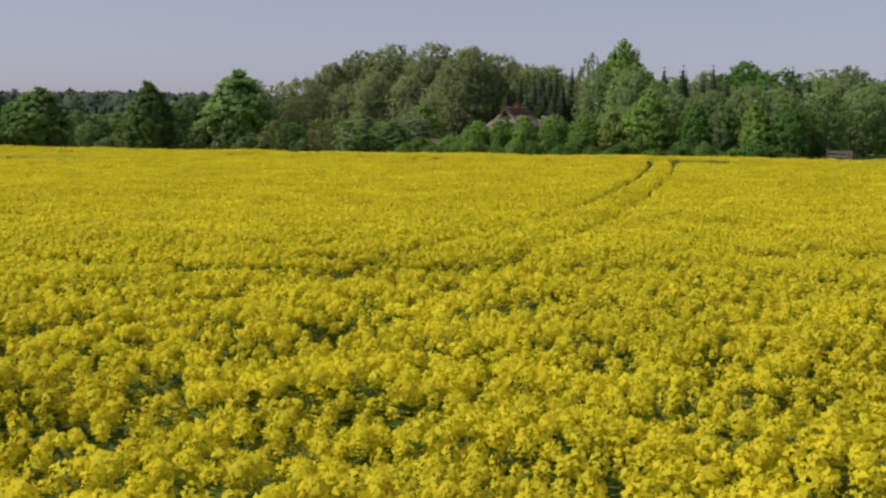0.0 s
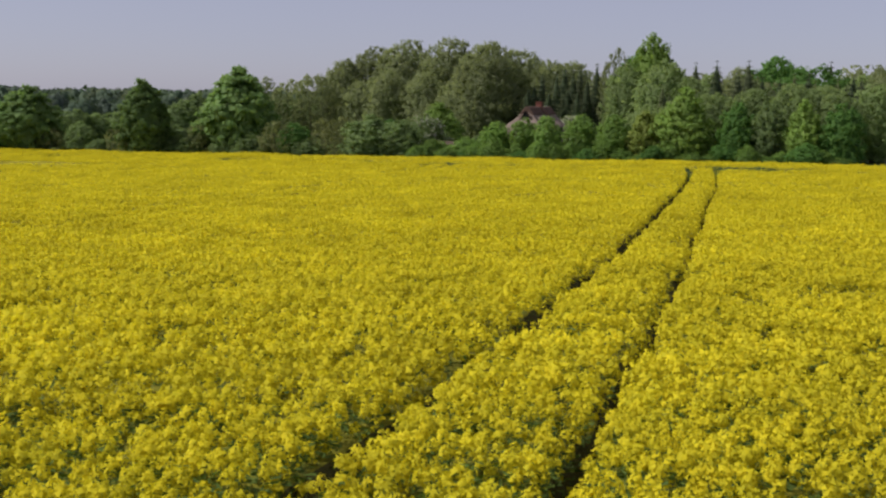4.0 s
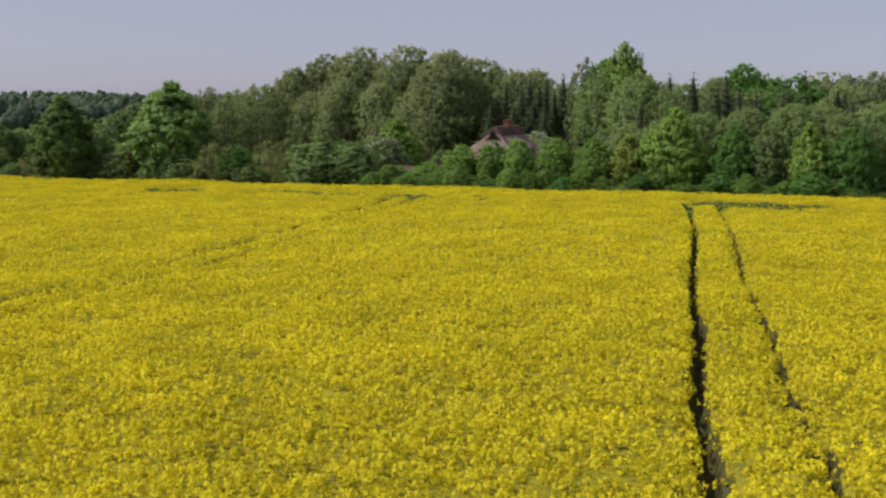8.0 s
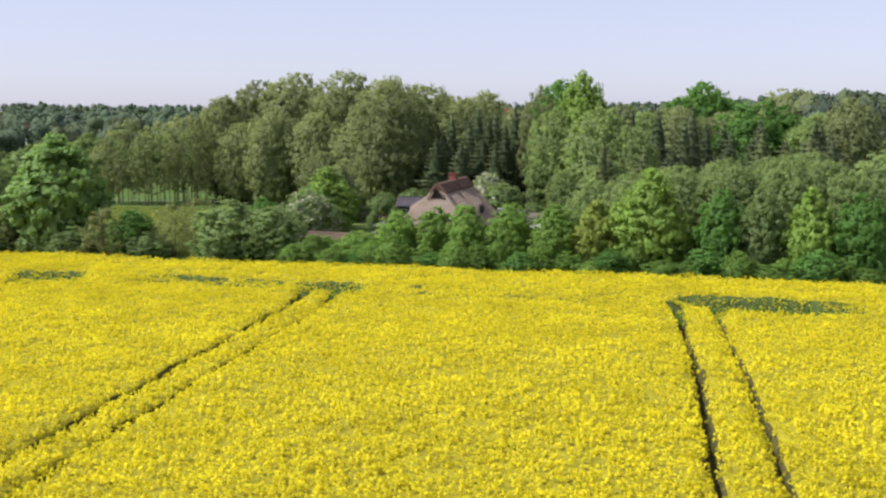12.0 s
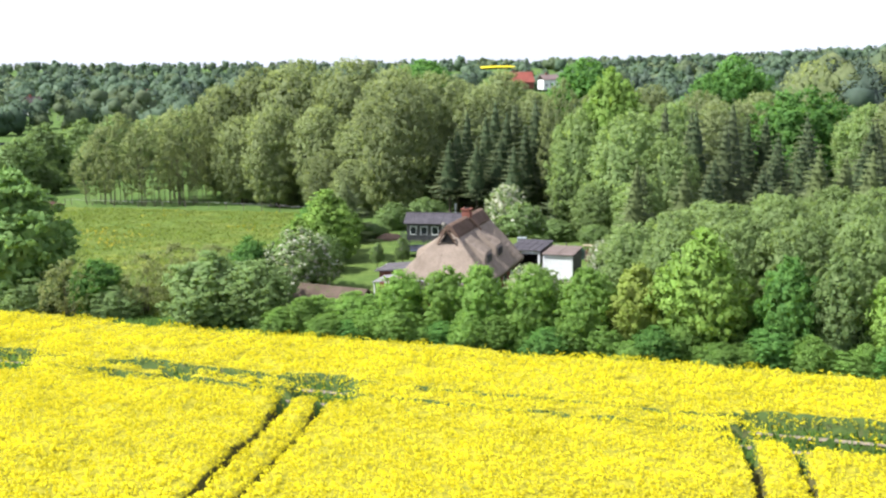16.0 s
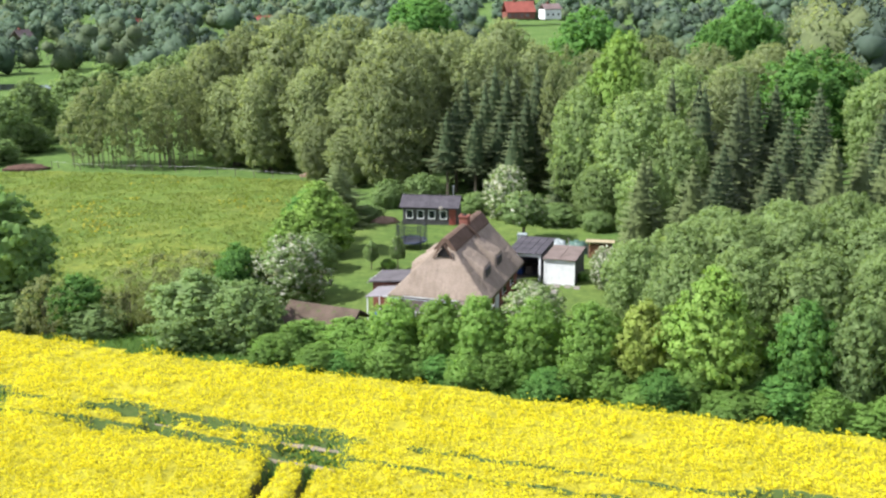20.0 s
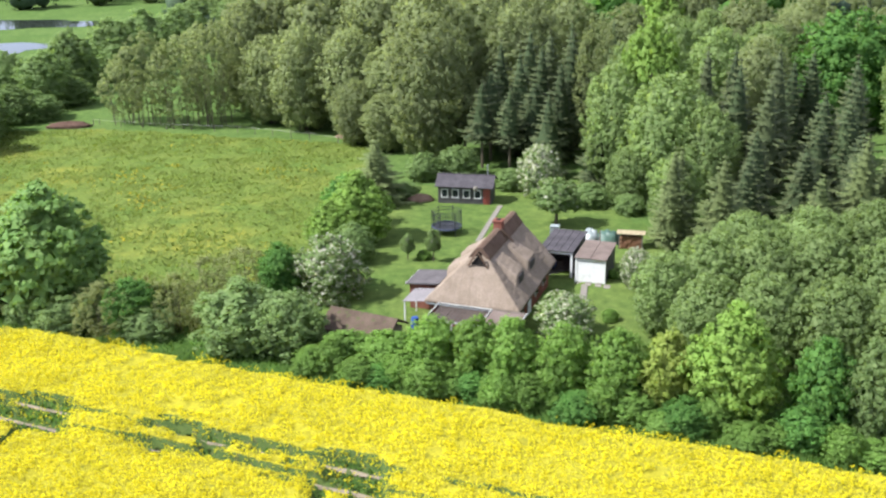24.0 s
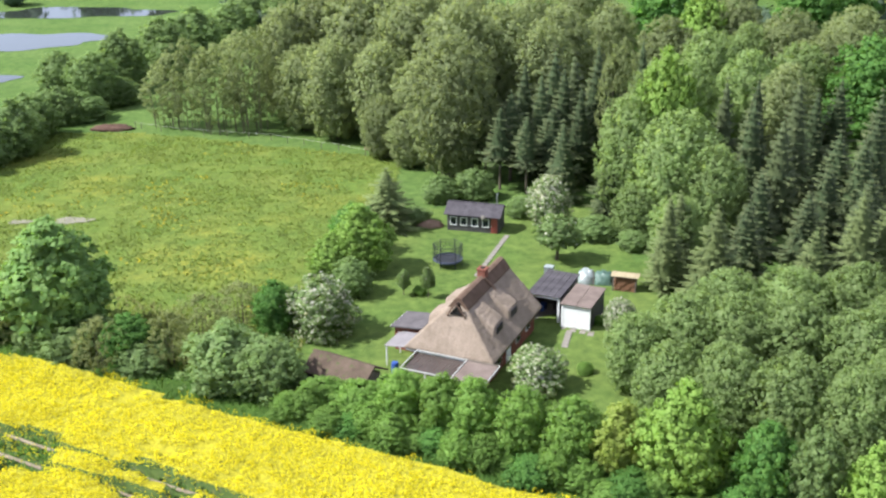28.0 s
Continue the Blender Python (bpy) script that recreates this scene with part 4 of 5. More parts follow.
plant("fresh_bush", 38.4, 103.4, 6.6, 2.0, "large bright green bush in the field hedge", "bush", "field hedge")
plant("green_bush", 41.5, 102.0, 6.4, 2.2, "saturated green bush in the field hedge", "bush", "field hedge")
for i in range(26):
    x = 2.0 + i * 1.55
    y = float(edge_y(x)) + 3.7 + 0.7 * math.sin(i * 2.1)
    plant("green_bush" if i % 4 == 3 else "hedge_bush", x, y, 2.1 + 0.7 * math.sin(i * 1.7), 1.5 + 0.35 * math.sin(i * 3.1), "low leafy shrub at the foot of the hedge", "shrub", "hedge foot")
for i in range(11):
    x = -44 + i * 3.3
    plant("grey_bush" if i % 3 else "brown_bush", x, float(edge_y(x)) + 4.6 + math.sin(i * 1.3), 3.6 + 1.2 * math.sin(i * 2.3), 2.3, "loose shrub between the maples by the field", "shrub", "meadow hedge")
for i in range(7):
    x = -78 + i * 4.6
    plant("green_bush", x, float(edge_y(x)) + 5 + math.sin(i), 6.5 + math.sin(i * 2.3), 3.2, "tall green bush at the end of the hedge", "bush", "field hedge")
# willow thicket behind the hedge
for x, y, h, r in ((27.9, 122.0, 6.4, 2.5), (32.2, 124.0, 6.8, 3.3), (35.8, 122.5, 7.4, 3.3), (39.6, 121.0, 8.0, 3.3), (43.5, 118.0, 8.3, 3.2), (29.3, 116.5, 6.6, 2.7), (32.8, 114.0, 7.5, 3.0),
                   (36.1, 111.5, 8.0, 2.9), (39.6, 109.0, 8.4, 2.8), (44.5, 113.0, 8.0, 3.2), (43.0, 106.5, 7.4, 2.8), (47.5, 121.0, 8.4, 3.3), (36.5, 128.5, 7.0, 3.2), (41.5, 127.5, 7.4, 3.2), (46.5, 127.0, 7.8, 3.2), (51.0, 116.0, 8.4, 3.4)):
    plant("willow", x, y, h, r, "grey-green willow in a dense thicket", "willow", "willow thicket")
for x, y, h, r in ((64.0, 131.0, 10.0, 4.2), (71.5, 138.0, 11.0, 4.6), (59.0, 121.5, 8.5, 3.6)):
    plant("willow", x, y, h, r, "grey-green willow at the open end of the hedge", "willow", "willow thicket")
# garden
plant("fresh_bush", 5.2, 147.5, 7.2, 3.5, "fresh green bush between garden and meadow", "bush", "garden bushes")
plant("fresh_bush", 2.5, 146.1, 4.6, 2.6, "fresh green bush between garden and meadow", "bush", "garden bushes")
plant("green_bush", 4.2, 153.0, 5.6, 2.8, "green bush between garden and meadow", "bush", "garden bushes")
plant("grey_bush", 4.8, 141.5, 3.8, 2.2, "low grey-green bush beside the meadow", "bush", "garden bushes")
plant("light_spruce", 7.1, 161.0, 7.4, 3.6, "dark brownish conifer beside the meadow", "conifer")
plant("blossom_bush", 3.0, 133.1, 5.6, 3.2, "hawthorn bush covered in white blossom", "hawthorn", "blossoming bushes")
plant("green_bush", -1.2, 133.7, 4.9, 2.2, "green bush beside the hawthorn", "bush", "garden bushes")
plant("brown_bush", -4.5, 135.0, 4.2, 2.6, "thin brownish shrub at the meadow's edge", "bush", "garden bushes")
for x, y, h, r in ((9.7, 140.9, 2.7, 0.65), (12.0, 140.2, 3.2, 0.65)):
    plant("apple", x, y, h, r, "small young fruit tree on the lawn", "fruit tree", "young fruit trees")
plant("hedge_bush", 11.2, 141.0, 1.0, 0.7, "small round bush on the lawn", "bush")
plant("apple", 25.1, 149.8, 5.0, 2.3, "apple tree with a short trunk on the lawn", "apple tree")
plant("white_bush", 25.4, 161.5, 6.2, 2.5, "tree full of pale blossom beside the cabin", "blossom tree", "blossoming bushes")
for x, y, h, r in ((22.8, 165.4, 2.6, 2.1), (29.8, 157.2, 2.4, 2.8), (9.9, 163.5, 1.8, 2.3), (17.4, 173.5, 3.9, 2.8), (33.5, 153.0, 2.2, 1.8), (13.0, 172.0, 3.4, 2.4)):
    plant("grey_bush", x, y, h, r, "low green bush at the end of the garden", "bush", "garden bushes")
plant("blossom_bush", 20.6, 122.3, 3.6, 2.4, "blossoming bush at the corner of the cottage", "hawthorn", "blossoming bushes")
plant("white_bush", 28.3, 131.0, 3.7, 1.5, "white blossoming bush by the garage", "hawthorn", "blossoming bushes")
plant("hedge_bush", 24.6, 124.5, 1.0, 0.7, "small dark shrub on the lawn", "bush")
plant("hedge_bush", 27.0, 133.6, 0.9, 0.5, "small dark shrub beside the garage", "bush")
# conifers beside the garden
for x, y, h, r in ((34.4, 141.7, 9.8, 2.3), (38.1, 139.0, 9.4, 2.9), (46.7, 137.5, 7.6, 2.7), (50.3, 137.4, 11.0, 2.9), (53.4, 138.4, 10.2, 3.0), (36.4, 146.0, 8.8, 2.4), (57.5, 141.0, 10.5, 3.0)):
    plant("light_spruce", x, y, h, r, "light green young spruce beside the garden", "spruce", "young spruces")
for x, y, h, r in ((48.0, 163.0, 15.0, 3.2), (55.3, 170.0, 15.9, 3.3), (56.7, 160.0, 11.6, 3.4), (58.7, 158.0, 10.8, 3.3), (62.4, 164.0, 12.4, 3.2), (59.4, 175.0, 13.7, 3.1), (47.3, 172.0, 15.7, 2.9),
                   (50.4, 160.0, 13.2, 3.2), (52.8, 152.0, 9.6, 3.0), (56.4, 150.0, 8.9, 3.0), (45.5, 150.5, 9.5, 2.8), (48.8, 146.0, 8.5, 2.7), (42.4, 144.0, 8.3, 2.6), (61.5, 150.0, 10.0, 3.0)):
    plant("spruce", x, y, h, r, "dark green spruce in a dense stand", "spruce", "spruce stand")
for x, y, h, r in ((54, 145, 9, 2.8), (60, 144, 10, 3.0), (66, 152, 11, 3.2), (68, 160, 13, 3.2), (66, 172, 14, 3.3), (72, 166, 13, 3.3), (53, 178, 15, 3.0), (65, 182, 14, 3.2)):
    plant("spruce", x, y, h, r, "dark green spruce in a dense stand", "spruce", "spruce stand")
for x, y, h, r in ((29.1, 192.0, 17.0, 4.0), (31.5, 190.0, 16.6, 3.6), (34.3, 188.0, 16.2, 3.6), (26.5, 184.0, 14.8, 3.3), (31.2, 180.0, 13.6, 3.2), (42.7, 200.0, 17.3, 2.9), (24.8, 190.0, 15.5, 3.4),
                   (29.7, 186.0, 15.3, 3.3), (35.5, 195.0, 17.5, 3.2), (28.0, 171.0, 10.8, 2.8)):
    plant("spruce", x, y, h, r, "tall dark spruce behind the cabin", "spruce", "spruces behind the cabin")
for x, y, h, r in ((22.4, 182.0, 12.6, 3.3), (27.4, 177.0, 11.5, 3.5), (19.2, 184.0, 12.3, 3.0), (20.8, 177.5, 11.6, 2.6), (24.0, 175.5, 10.8, 2.4)):
    plant("tall_spruce", x, y, h, r, "dark spruce with a bare lower trunk", "spruce", "spruces behind the cabin")
plant("spruce", 32.8, 166.0, 8.2, 2.4, "tall dark spruce behind the cabin", "spruce", "spruces behind the cabin")
for x, y, h, r in ((38.9, 158.0, 14.0, 5.2), (35.0, 166.0, 14.2, 4.0), (41.7, 153.5, 11.2, 3.6), (34.6, 156.5, 6.4, 3.0), (48.1, 205.0, 13.9, 4.6), (56.4, 215.0, 15.7, 5.4), (67.2, 230.0, 14.3, 4.9), (41.0, 180.0, 16.0, 4.5),
                   (36.5, 147.5, 7.5, 2.8), (38.5, 174.0, 15.0, 4.0), (47.0, 190.0, 15.0, 4.6), (57.0, 195.0, 15.5, 5.0), (68.0, 205.0, 15.0, 5.5), (80.0, 182.0, 14.5, 5.0)):
    plant("willow", x, y, h, r, "tall soft grey-green tree beside the spruces", "willow", "trees behind the garden")
# the wood behind meadow and garden
for x, y, h, r in ((-23.2, 214.0, 14.2, 4.8), (-28.4, 215.5, 14.6, 4.6), (-17.5, 213.5, 15.6, 4.4), (-32.6, 217.5, 10.5, 3.8), (-19.0, 221.0, 16.0, 5.0)):
    plant("alder_stand", x, y, h, r, "stand of slender pale-stemmed alders by the meadow", "alder", "alders by the meadow")
for x, y, h, r in ((0.4, 222.0, 23.0, 8.0), (-6.8, 226.0, 21.8, 6.6), (9.5, 214.0, 22.8, 7.8), (16.1, 206.0, 21.8, 7.4), (23.0, 210.0, 20.6, 7.2), (28.6, 206.0, 18.2, 5.8), (4.1, 204.5, 15.9, 5.2), (-3.2, 207.5, 16.2, 5.2),
                   (10.5, 198.5, 14.0, 5.4), (15.0, 184.5, 19.2, 6.2), (-8.6, 213.0, 14.0, 5.0), (73.9, 230.0, 16.7, 6.2), (67.1, 240.0, 17.7, 6.3), (81.5, 225.0, 14.7, 6.0), (44.7, 240.0, 16.9, 5.6), (41.7, 258.0, 20.8, 7.0)):
    plant("alder", x, y, h, r, "large rounded olive-green alder in the wood", "alder", "alder wood")
for x, y, h, r in ((-12.5, 222.0, 19.0, 5.2), (8.0, 232.0, 20.0, 7.0), (20.0, 226.0, 20.0, 7.0), (33.0, 222.0, 18.5, 6.5), (-14.0, 236.0, 18.0, 6.0), (30.0, 240.0, 19.0, 7.0), (52.0, 226.0, 16.0, 6.0), (90.0, 214.0, 15.5, 6.0),
                   (88.0, 236.0, 16.0, 6.5), (9.0, 190.5, 8.2, 3.6), (5.0, 196.0, 9.5, 3.6), (58.0, 182.0, 15.5, 4.4), (74.0, 214.0, 15.0, 5.6), (83.0, 178.0, 16.5, 5.5), (0.0, 244.0, 19.0, 7.0), (16.0, 246.0, 19.0, 7.0)):
    plant("alder", x, y, h, r, "large rounded olive-green alder in the wood", "alder", "alder wood")
for x, y, h, r in ((57.0, 250.0, 22.6, 8.6), (96.7, 270.0, 22.6, 8.8), (77.6, 196.7, 17.2, 8.2), (82.5, 193.0, 9.5, 4.4), (40.0, 420.0, 23.0, 12.0), (88.0, 262.0, 19.0, 7.0)):
    plant("beech", x, y, h, r, "broad bright green beech above the wood", "beech", "beeches above the wood")
plant("fresh_tree", 61.6, 240.0, 18.5, 5.2, "light yellow-green young tree above the wood", "tree")
plant("fresh_tree", 39.4, 168.0, 18.9, 4.2, "light green slender tree above the spruces", "tree")
plant("alder_stand", 36.8, 184.0, 18.6, 3.0, "thin tall alder above the wood", "alder")
plant("spruce", 84.0, 206.5, 19.4, 3.6, "dark pine standing above the wood", "pine")
# field boundary running down to the ponds
for x, y, h, r in ((-52.4, 194.5, 7.0, 4.4), (-52.0, 206.5, 5.4, 3.9), (-51.6, 220.2, 6.3, 4.4), (-49.1, 231.7, 10.2, 4.8), (-48.1, 245.9, 11.8, 5.3), (-44.4, 261.5, 11.8, 6.4), (-41.2, 275.3, 11.8, 6.6), (-36.0, 293.5, 10.5, 6.9),
                   (-58.0, 240.0, 9.0, 4.6), (-56.0, 184.0, 7.0, 4.2), (-57.0, 172.0, 6.6, 4.0), (-34.0, 310.0, 11.0, 6.5), (-30.0, 330.0, 12.0, 7.0), (-24.0, 300.0, 12.0, 6.0)):
    plant("grey_bush", x, y, h, r, "dark grey-green bush in the boundary hedge", "bush", "boundary hedge")
for i in range(12):
    x, y = -54 + 1.7 * i, 188 + 11.5 * i
    plant("grey_bush", x + 2 * math.sin(i * 2.2), y, 6.5 + 2.2 * math.sin(i * 1.4), 4.6, "dark grey-green bush in the boundary hedge", "bush", "boundary hedge")
plant("white_bush", -52.0, 213.5, 4.0, 2.2, "white blossoming bush in the boundary hedge", "hawthorn", "blossoming bushes")

# ---- far woods, as one mass of trees ----
rng = np.random.default_rng(19)


def far_woods(name, count, x0, x1, y0, y1, hi, keep, mat, label, sprays=50, fine=0.17, mass=0.72):
    verts, faces, nors, idx, n = [], [], [], [], 0
    x, y = rng.uniform(x0, x1, count), rng.uniform(y0, y1, count)
    ok = keep(x, y)
    for px, py in zip(x[ok], y[ok]):
        h = hi * rng.uniform(0.6, 1.15)
        kind = int(np.clip(1.2 + 1.3 * patch(px * 1.7 + 300, py * 1.7) + rng.normal(0, 0.6), 0, 2.9))
        r = h * rng.uniform(0.45, 0.68) * (0.55 if kind == 0 else 1)
        z = gz(px, py)
        n0 = len(faces)
        ls = [(px, py, z + h * 0.42, r, r, h * 0.42 / mass)] + [(px + rng.uniform(-r, r) * 0.6, py + rng.uniform(-r, r) * 0.6, z + h * rng.uniform(0.35, 0.85), r * 0.55, r * 0.55, r * 0.5) for _ in range(2)]
        for l in ls:
            v, f = lumpy(rng, np.array(l[:3]), np.array(l[3:]) * mass, 6, 4, 0.3)
            verts.append(v), faces.append(f + n), nors.append(v - l[:3])
            n += len(v)
        d = rng.normal(0, 1, (sprays, 3))
        d /= np.linalg.norm(d, axis=1)[:, None]
        d[:, 2] = np.maximum(d[:, 2], -0.8)
        q, soft = leaf_quads(rng, np.array([px, py, z + h * 0.47]) + d * (r, r, h * 0.5) * rng.uniform(0.72, 1.04, (sprays, 1)), d, h * fine, 0.3)
        q = q.reshape(-1, 3)
        nors.append(soft)
        verts.append(q), faces.append(np.arange(len(q)).reshape(-1, 3) + n)
        n += len(q)
        idx.append(np.full(sum(len(f) for f in faces[n0:]), kind))
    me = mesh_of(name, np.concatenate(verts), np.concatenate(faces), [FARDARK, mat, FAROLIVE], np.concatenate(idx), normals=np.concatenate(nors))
    return tagged(new(name, me), label, "wood", kind="stuff")


# the distant conifers get the same bluish haze tint in their colour
FARDARK = leafy("far_hazy_conifers", (0.058, 0.090, 0.067), (0.090, 0.121, 0.085), 0.15, 0.1)
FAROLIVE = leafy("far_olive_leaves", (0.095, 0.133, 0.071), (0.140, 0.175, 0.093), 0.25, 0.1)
patch = lambda x, y: smooth_noise(x, y, 70, 61) + 0.4 * smooth_noise(x, y, 25, 62)
far_woods("far_wood", 900, -330, 420, 270, 560, 11, lambda x, y: (patch(x, y) > -0.35) & ~((x > -115) & (x < -48) & (y < 370)) & ~((np.abs(x - 0.185 * y) < 0.035 * y) & (y > 400)) & (np.abs(x) < y * 0.62), FARWOOD_HAZY, "green and olive wood in the valley", 190, 0.085)
far_woods("far_wood", 1500, -650, 700, 560, 1150, 13, lambda x, y: (patch(x, y) > -0.75) & (np.abs(x) < y * 0.62) & ~((np.abs(x - 110) < 22) & (y < 590)) & ~((np.abs(x - 168) < 36) & (y > 930) & (y < 1040)), FARWOOD_HAZY, "dark green distant wood")
far_woods("far_wood", 1300, -1300, 1300, 1150, 2300, 17, lambda x, y: (patch(x, y) > -0.5) & (np.abs(x) < y * 0.62), FARWOOD_HAZY, "green wood on the horizon, tinted bluish for haze")
far_woods("far_wood", 520, 330, 720, 720, 1150, 14, lambda x, y: x > y * 0.36, FARWOOD_HAZY, "dense wood on the distant hill")
far_woods("hill_wood", 260, 120, 330, 225, 420, 20, lambda x, y: (x > y * 0.44) & ~((x > 128) & (x < 185) & (y < 325)), ALDER, "olive-green wood on the hillside", 900, 0.055, 0.82)



# ---- buildings and garden things ----
def block(bm, x0, x1, y0, y1, z0, z1, bevel=0.0):
    """An upright block between the given limits, with softened edges."""
    r = bmesh.ops.create_cube(bm, size=1)
    bmesh.ops.scale(bm, vec=(x1 - x0, y1 - y0, z1 - z0), verts=r["verts"])
    bmesh.ops.translate(bm, vec=((x0 + x1) / 2, (y0 + y1) / 2, (z0 + z1) / 2), verts=r["verts"])
    if bevel:
        edges = list({e for v in r["verts"] for e in v.link_edges})
        bmesh.ops.bevel(bm, geom=edges, offset=bevel, segments=2, affect="EDGES")
    return bm


def slab_part(name, parent, mat, x0, x1, y0, y1, z0, z1, bevel=0.012, label=""):
    return part(name, block(bmesh.new(), x0, x1, y0, y1, z0, z1, bevel), mat, parent, label)


def prism(pts, y0, y1):
    """An outline in x and z, drawn out from y0 to y1."""
    bm = bmesh.new()
    a, b = [bm.verts.new((x, y0, z)) for x, z in pts], [bm.verts.new((x, y1, z)) for x, z in pts]
    bm.faces.new(a)
    bm.faces.new(b[::-1])
    for i in range(len(pts)):
        bm.faces.new((a[i], b[i], b[(i + 1) % len(pts)], a[(i + 1) % len(pts)]))
    return bm


def window_part(parent, name, x, z, w, h, y, frame_mat=None, out=-1):
    """A window set in a wall that faces along y: four bars, a sill and a pane."""
    win = slab_part(name, parent, frame_mat or WHITE, x, x + w, y + out * 0.05 - 0.03, y + out * 0.05 + 0.03, z, z + 0.08, 0.01)
    for a, b, c, d in ((x, x + w, z + h - 0.08, z + h), (x, x + 0.08, z + 0.08, z + h - 0.08), (x + w - 0.08, x + w, z + 0.08, z + h - 0.08)):
        part("frame_bar", block(bmesh.new(), a, b, y + out * 0.05 - 0.03, y + out * 0.05 + 0.03, c, d, 0.01), frame_mat or WHITE, win)
    part("pane", block(bmesh.new(), x + 0.06, x + w - 0.06, y + out * 0.02 - 0.012, y + out * 0.02 + 0.012, z + 0.06, z + h - 0.06), GLASS, win)
    return win


TURN = -24.2
HOUSE = (10.3, 125.5)


def at_house(u, v):
    a = radians(TURN)
    return HOUSE[0] + u * math.cos(a) - v * math.sin(a), HOUSE[1] + u * math.sin(a) + v * math.cos(a)


HZ = gz(14, 128)
house = thing("cottage", pose(*HOUSE, HZ, 0, 0, TURN), "old red brick cottage under a tall thatched roof", "cottage")
W_, L_, EAVE, RIDGE = 7.6, 11.4, 2.25, 6.15
# brick walls
for nm, x0, x1, y0, y1 in (("wall", 0.55, 7.05, 0.55, 0.87), ("wall", 0.55, 0.87, 0.87, 10.7), ("wall", 6.73, 7.05, 0.87, 10.7)):
    slab_part(nm, house, BRICK, x0, x1, y0, y1, -0.4, 2.35)
part("gable_wall", prism([(0.55, -0.4), (7.05, -0.4), (7.05, 2.3), (3.8, 5.75), (0.55, 2.3)], 10.7, 11.02), BRICK, house)
for x in (1.2, 3.0, 4.8):
    window_part(house, "window", x, 0.9, 1.0, 1.15, 0.55)
for y in (2.0, 6.4, 8.8):
    win = slab_part("window", house, WHITE, 7.05, 7.11, y, y + 1.0, 0.85, 1.95, 0.01)
    part("pane", block(bmesh.new(), 7.09, 7.125, y + 0.08, y + 0.92, 0.93, 1.87), GLASS, win)
door = slab_part("door", house, WHITE, 7.05, 7.11, 4.2, 5.15, -0.2, 1.9, 0.01, "white wooden house door")
part("handle", block(bmesh.new(), 7.11, 7.16, 4.27, 4.39, 0.8, 0.84, 0.008), ZINC, door)

# thatch: a steep hip towards the field, rolled dormers on both sides, an uneven combed surface
DORMERS = ((3.6, 0), (6.9, 0), (3.6, 1), (6.9, 1))


def thatch_height(x, y):
    s = np.minimum(x, W_ - x)
    side = EAVE + (RIDGE - EAVE) * s / (W_ / 2)
    hip = EAVE + y * 1.55
    z = np.minimum(side, hip)
    for yc, right in DORMERS:
        d = np.clip(1 - ((y - yc) / 1.08) ** 14, 0, None)
        on = ((x > W_ / 2) == bool(right)) & (s > 0.95) & (d > 0)
        z = np.where(on, np.maximum(z, 4.05 + 0.62 * (s - 0.95) - 0.9 * (1 - np.minimum(d, 1)) ** 1.6), z)
    return z + 0.025 * smooth_noise(x * 4, y, 0.5, 71) + 0.05 * smooth_noise(x, y, 1.1, 72)


tx, ty = np.meshgrid(np.linspace(0, W_, 116), np.linspace(0, L_, 130))
tz = thatch_height(tx, ty)
ni, nj = tx.shape[1], tx.shape[0]
ii = np.arange(tx.size).reshape(tx.shape)
top = np.stack([ii[:-1, :-1], ii[:-1, 1:], ii[1:, 1:], ii[1:, :-1]], -1).reshape(-1, 4)
under = top[:, ::-1] + tx.size
rim_i = np.concatenate([ii[0, :], ii[1:, -1], ii[-1, -2::-1], ii[-2::-1, 0]])
rim = np.stack([rim_i[:-1], rim_i[:-1] + tx.size, rim_i[1:] + tx.size, rim_i[1:]], -1)
low = np.minimum(tz - 0.34, EAVE + (RIDGE - EAVE) * np.minimum(tx, W_ - tx) / (W_ / 2) - 0.34)
tv = np.concatenate([np.stack([tx, ty, tz], -1).reshape(-1, 3), np.stack([np.clip(tx, 0.12, W_ - 0.12), np.clip(ty, 0.12, L_), low], -1).reshape(-1, 3)])
part("thatched_roof", mesh_of("thatched_roof", tv, np.concatenate([top, under, rim]), THATCH, smooth=False), None, house, "combed brownish grey reed thatch")
# heather ridge roll with a cut end over the owl hole
RS = (RIDGE - EAVE) / (W_ / 2)
cap = [(W_ / 2 - 0.85, RIDGE - 0.85 * RS + 0.16), (W_ / 2 - 0.25, RIDGE + 0.06), (W_ / 2, RIDGE + 0.15), (W_ / 2 + 0.25, RIDGE + 0.06), (W_ / 2 + 0.85, RIDGE - 0.85 * RS + 0.16), (W_ / 2 + 0.80, RIDGE - 0.85 * RS - 0.1), (W_ / 2, RIDGE - 0.2), (W_ / 2 - 0.80, RIDGE - 0.85 * RS - 0.1)]
bm = prism(cap, 2.05, L_ - 0.1)
part("ridge_cap", bm, HEATHER, house, "dark brown heather ridge cap")
part("owl_hole", prism([(3.25, 5.0), (4.35, 5.0), (3.8, 5.75)], 1.62, 2.2), DARK, house)
for sx in (-1, 1):
    bm = bmesh.new()
    limb(bm, [(3.8 + sx * 0.75, 1.60, 4.85), (3.8 + sx * 0.35, 1.55, 5.55), (3.8, 1.55, 6.05)], [0.06, 0.08, 0.06], 6)
    part("barge_board", bm, HEATHER, house)
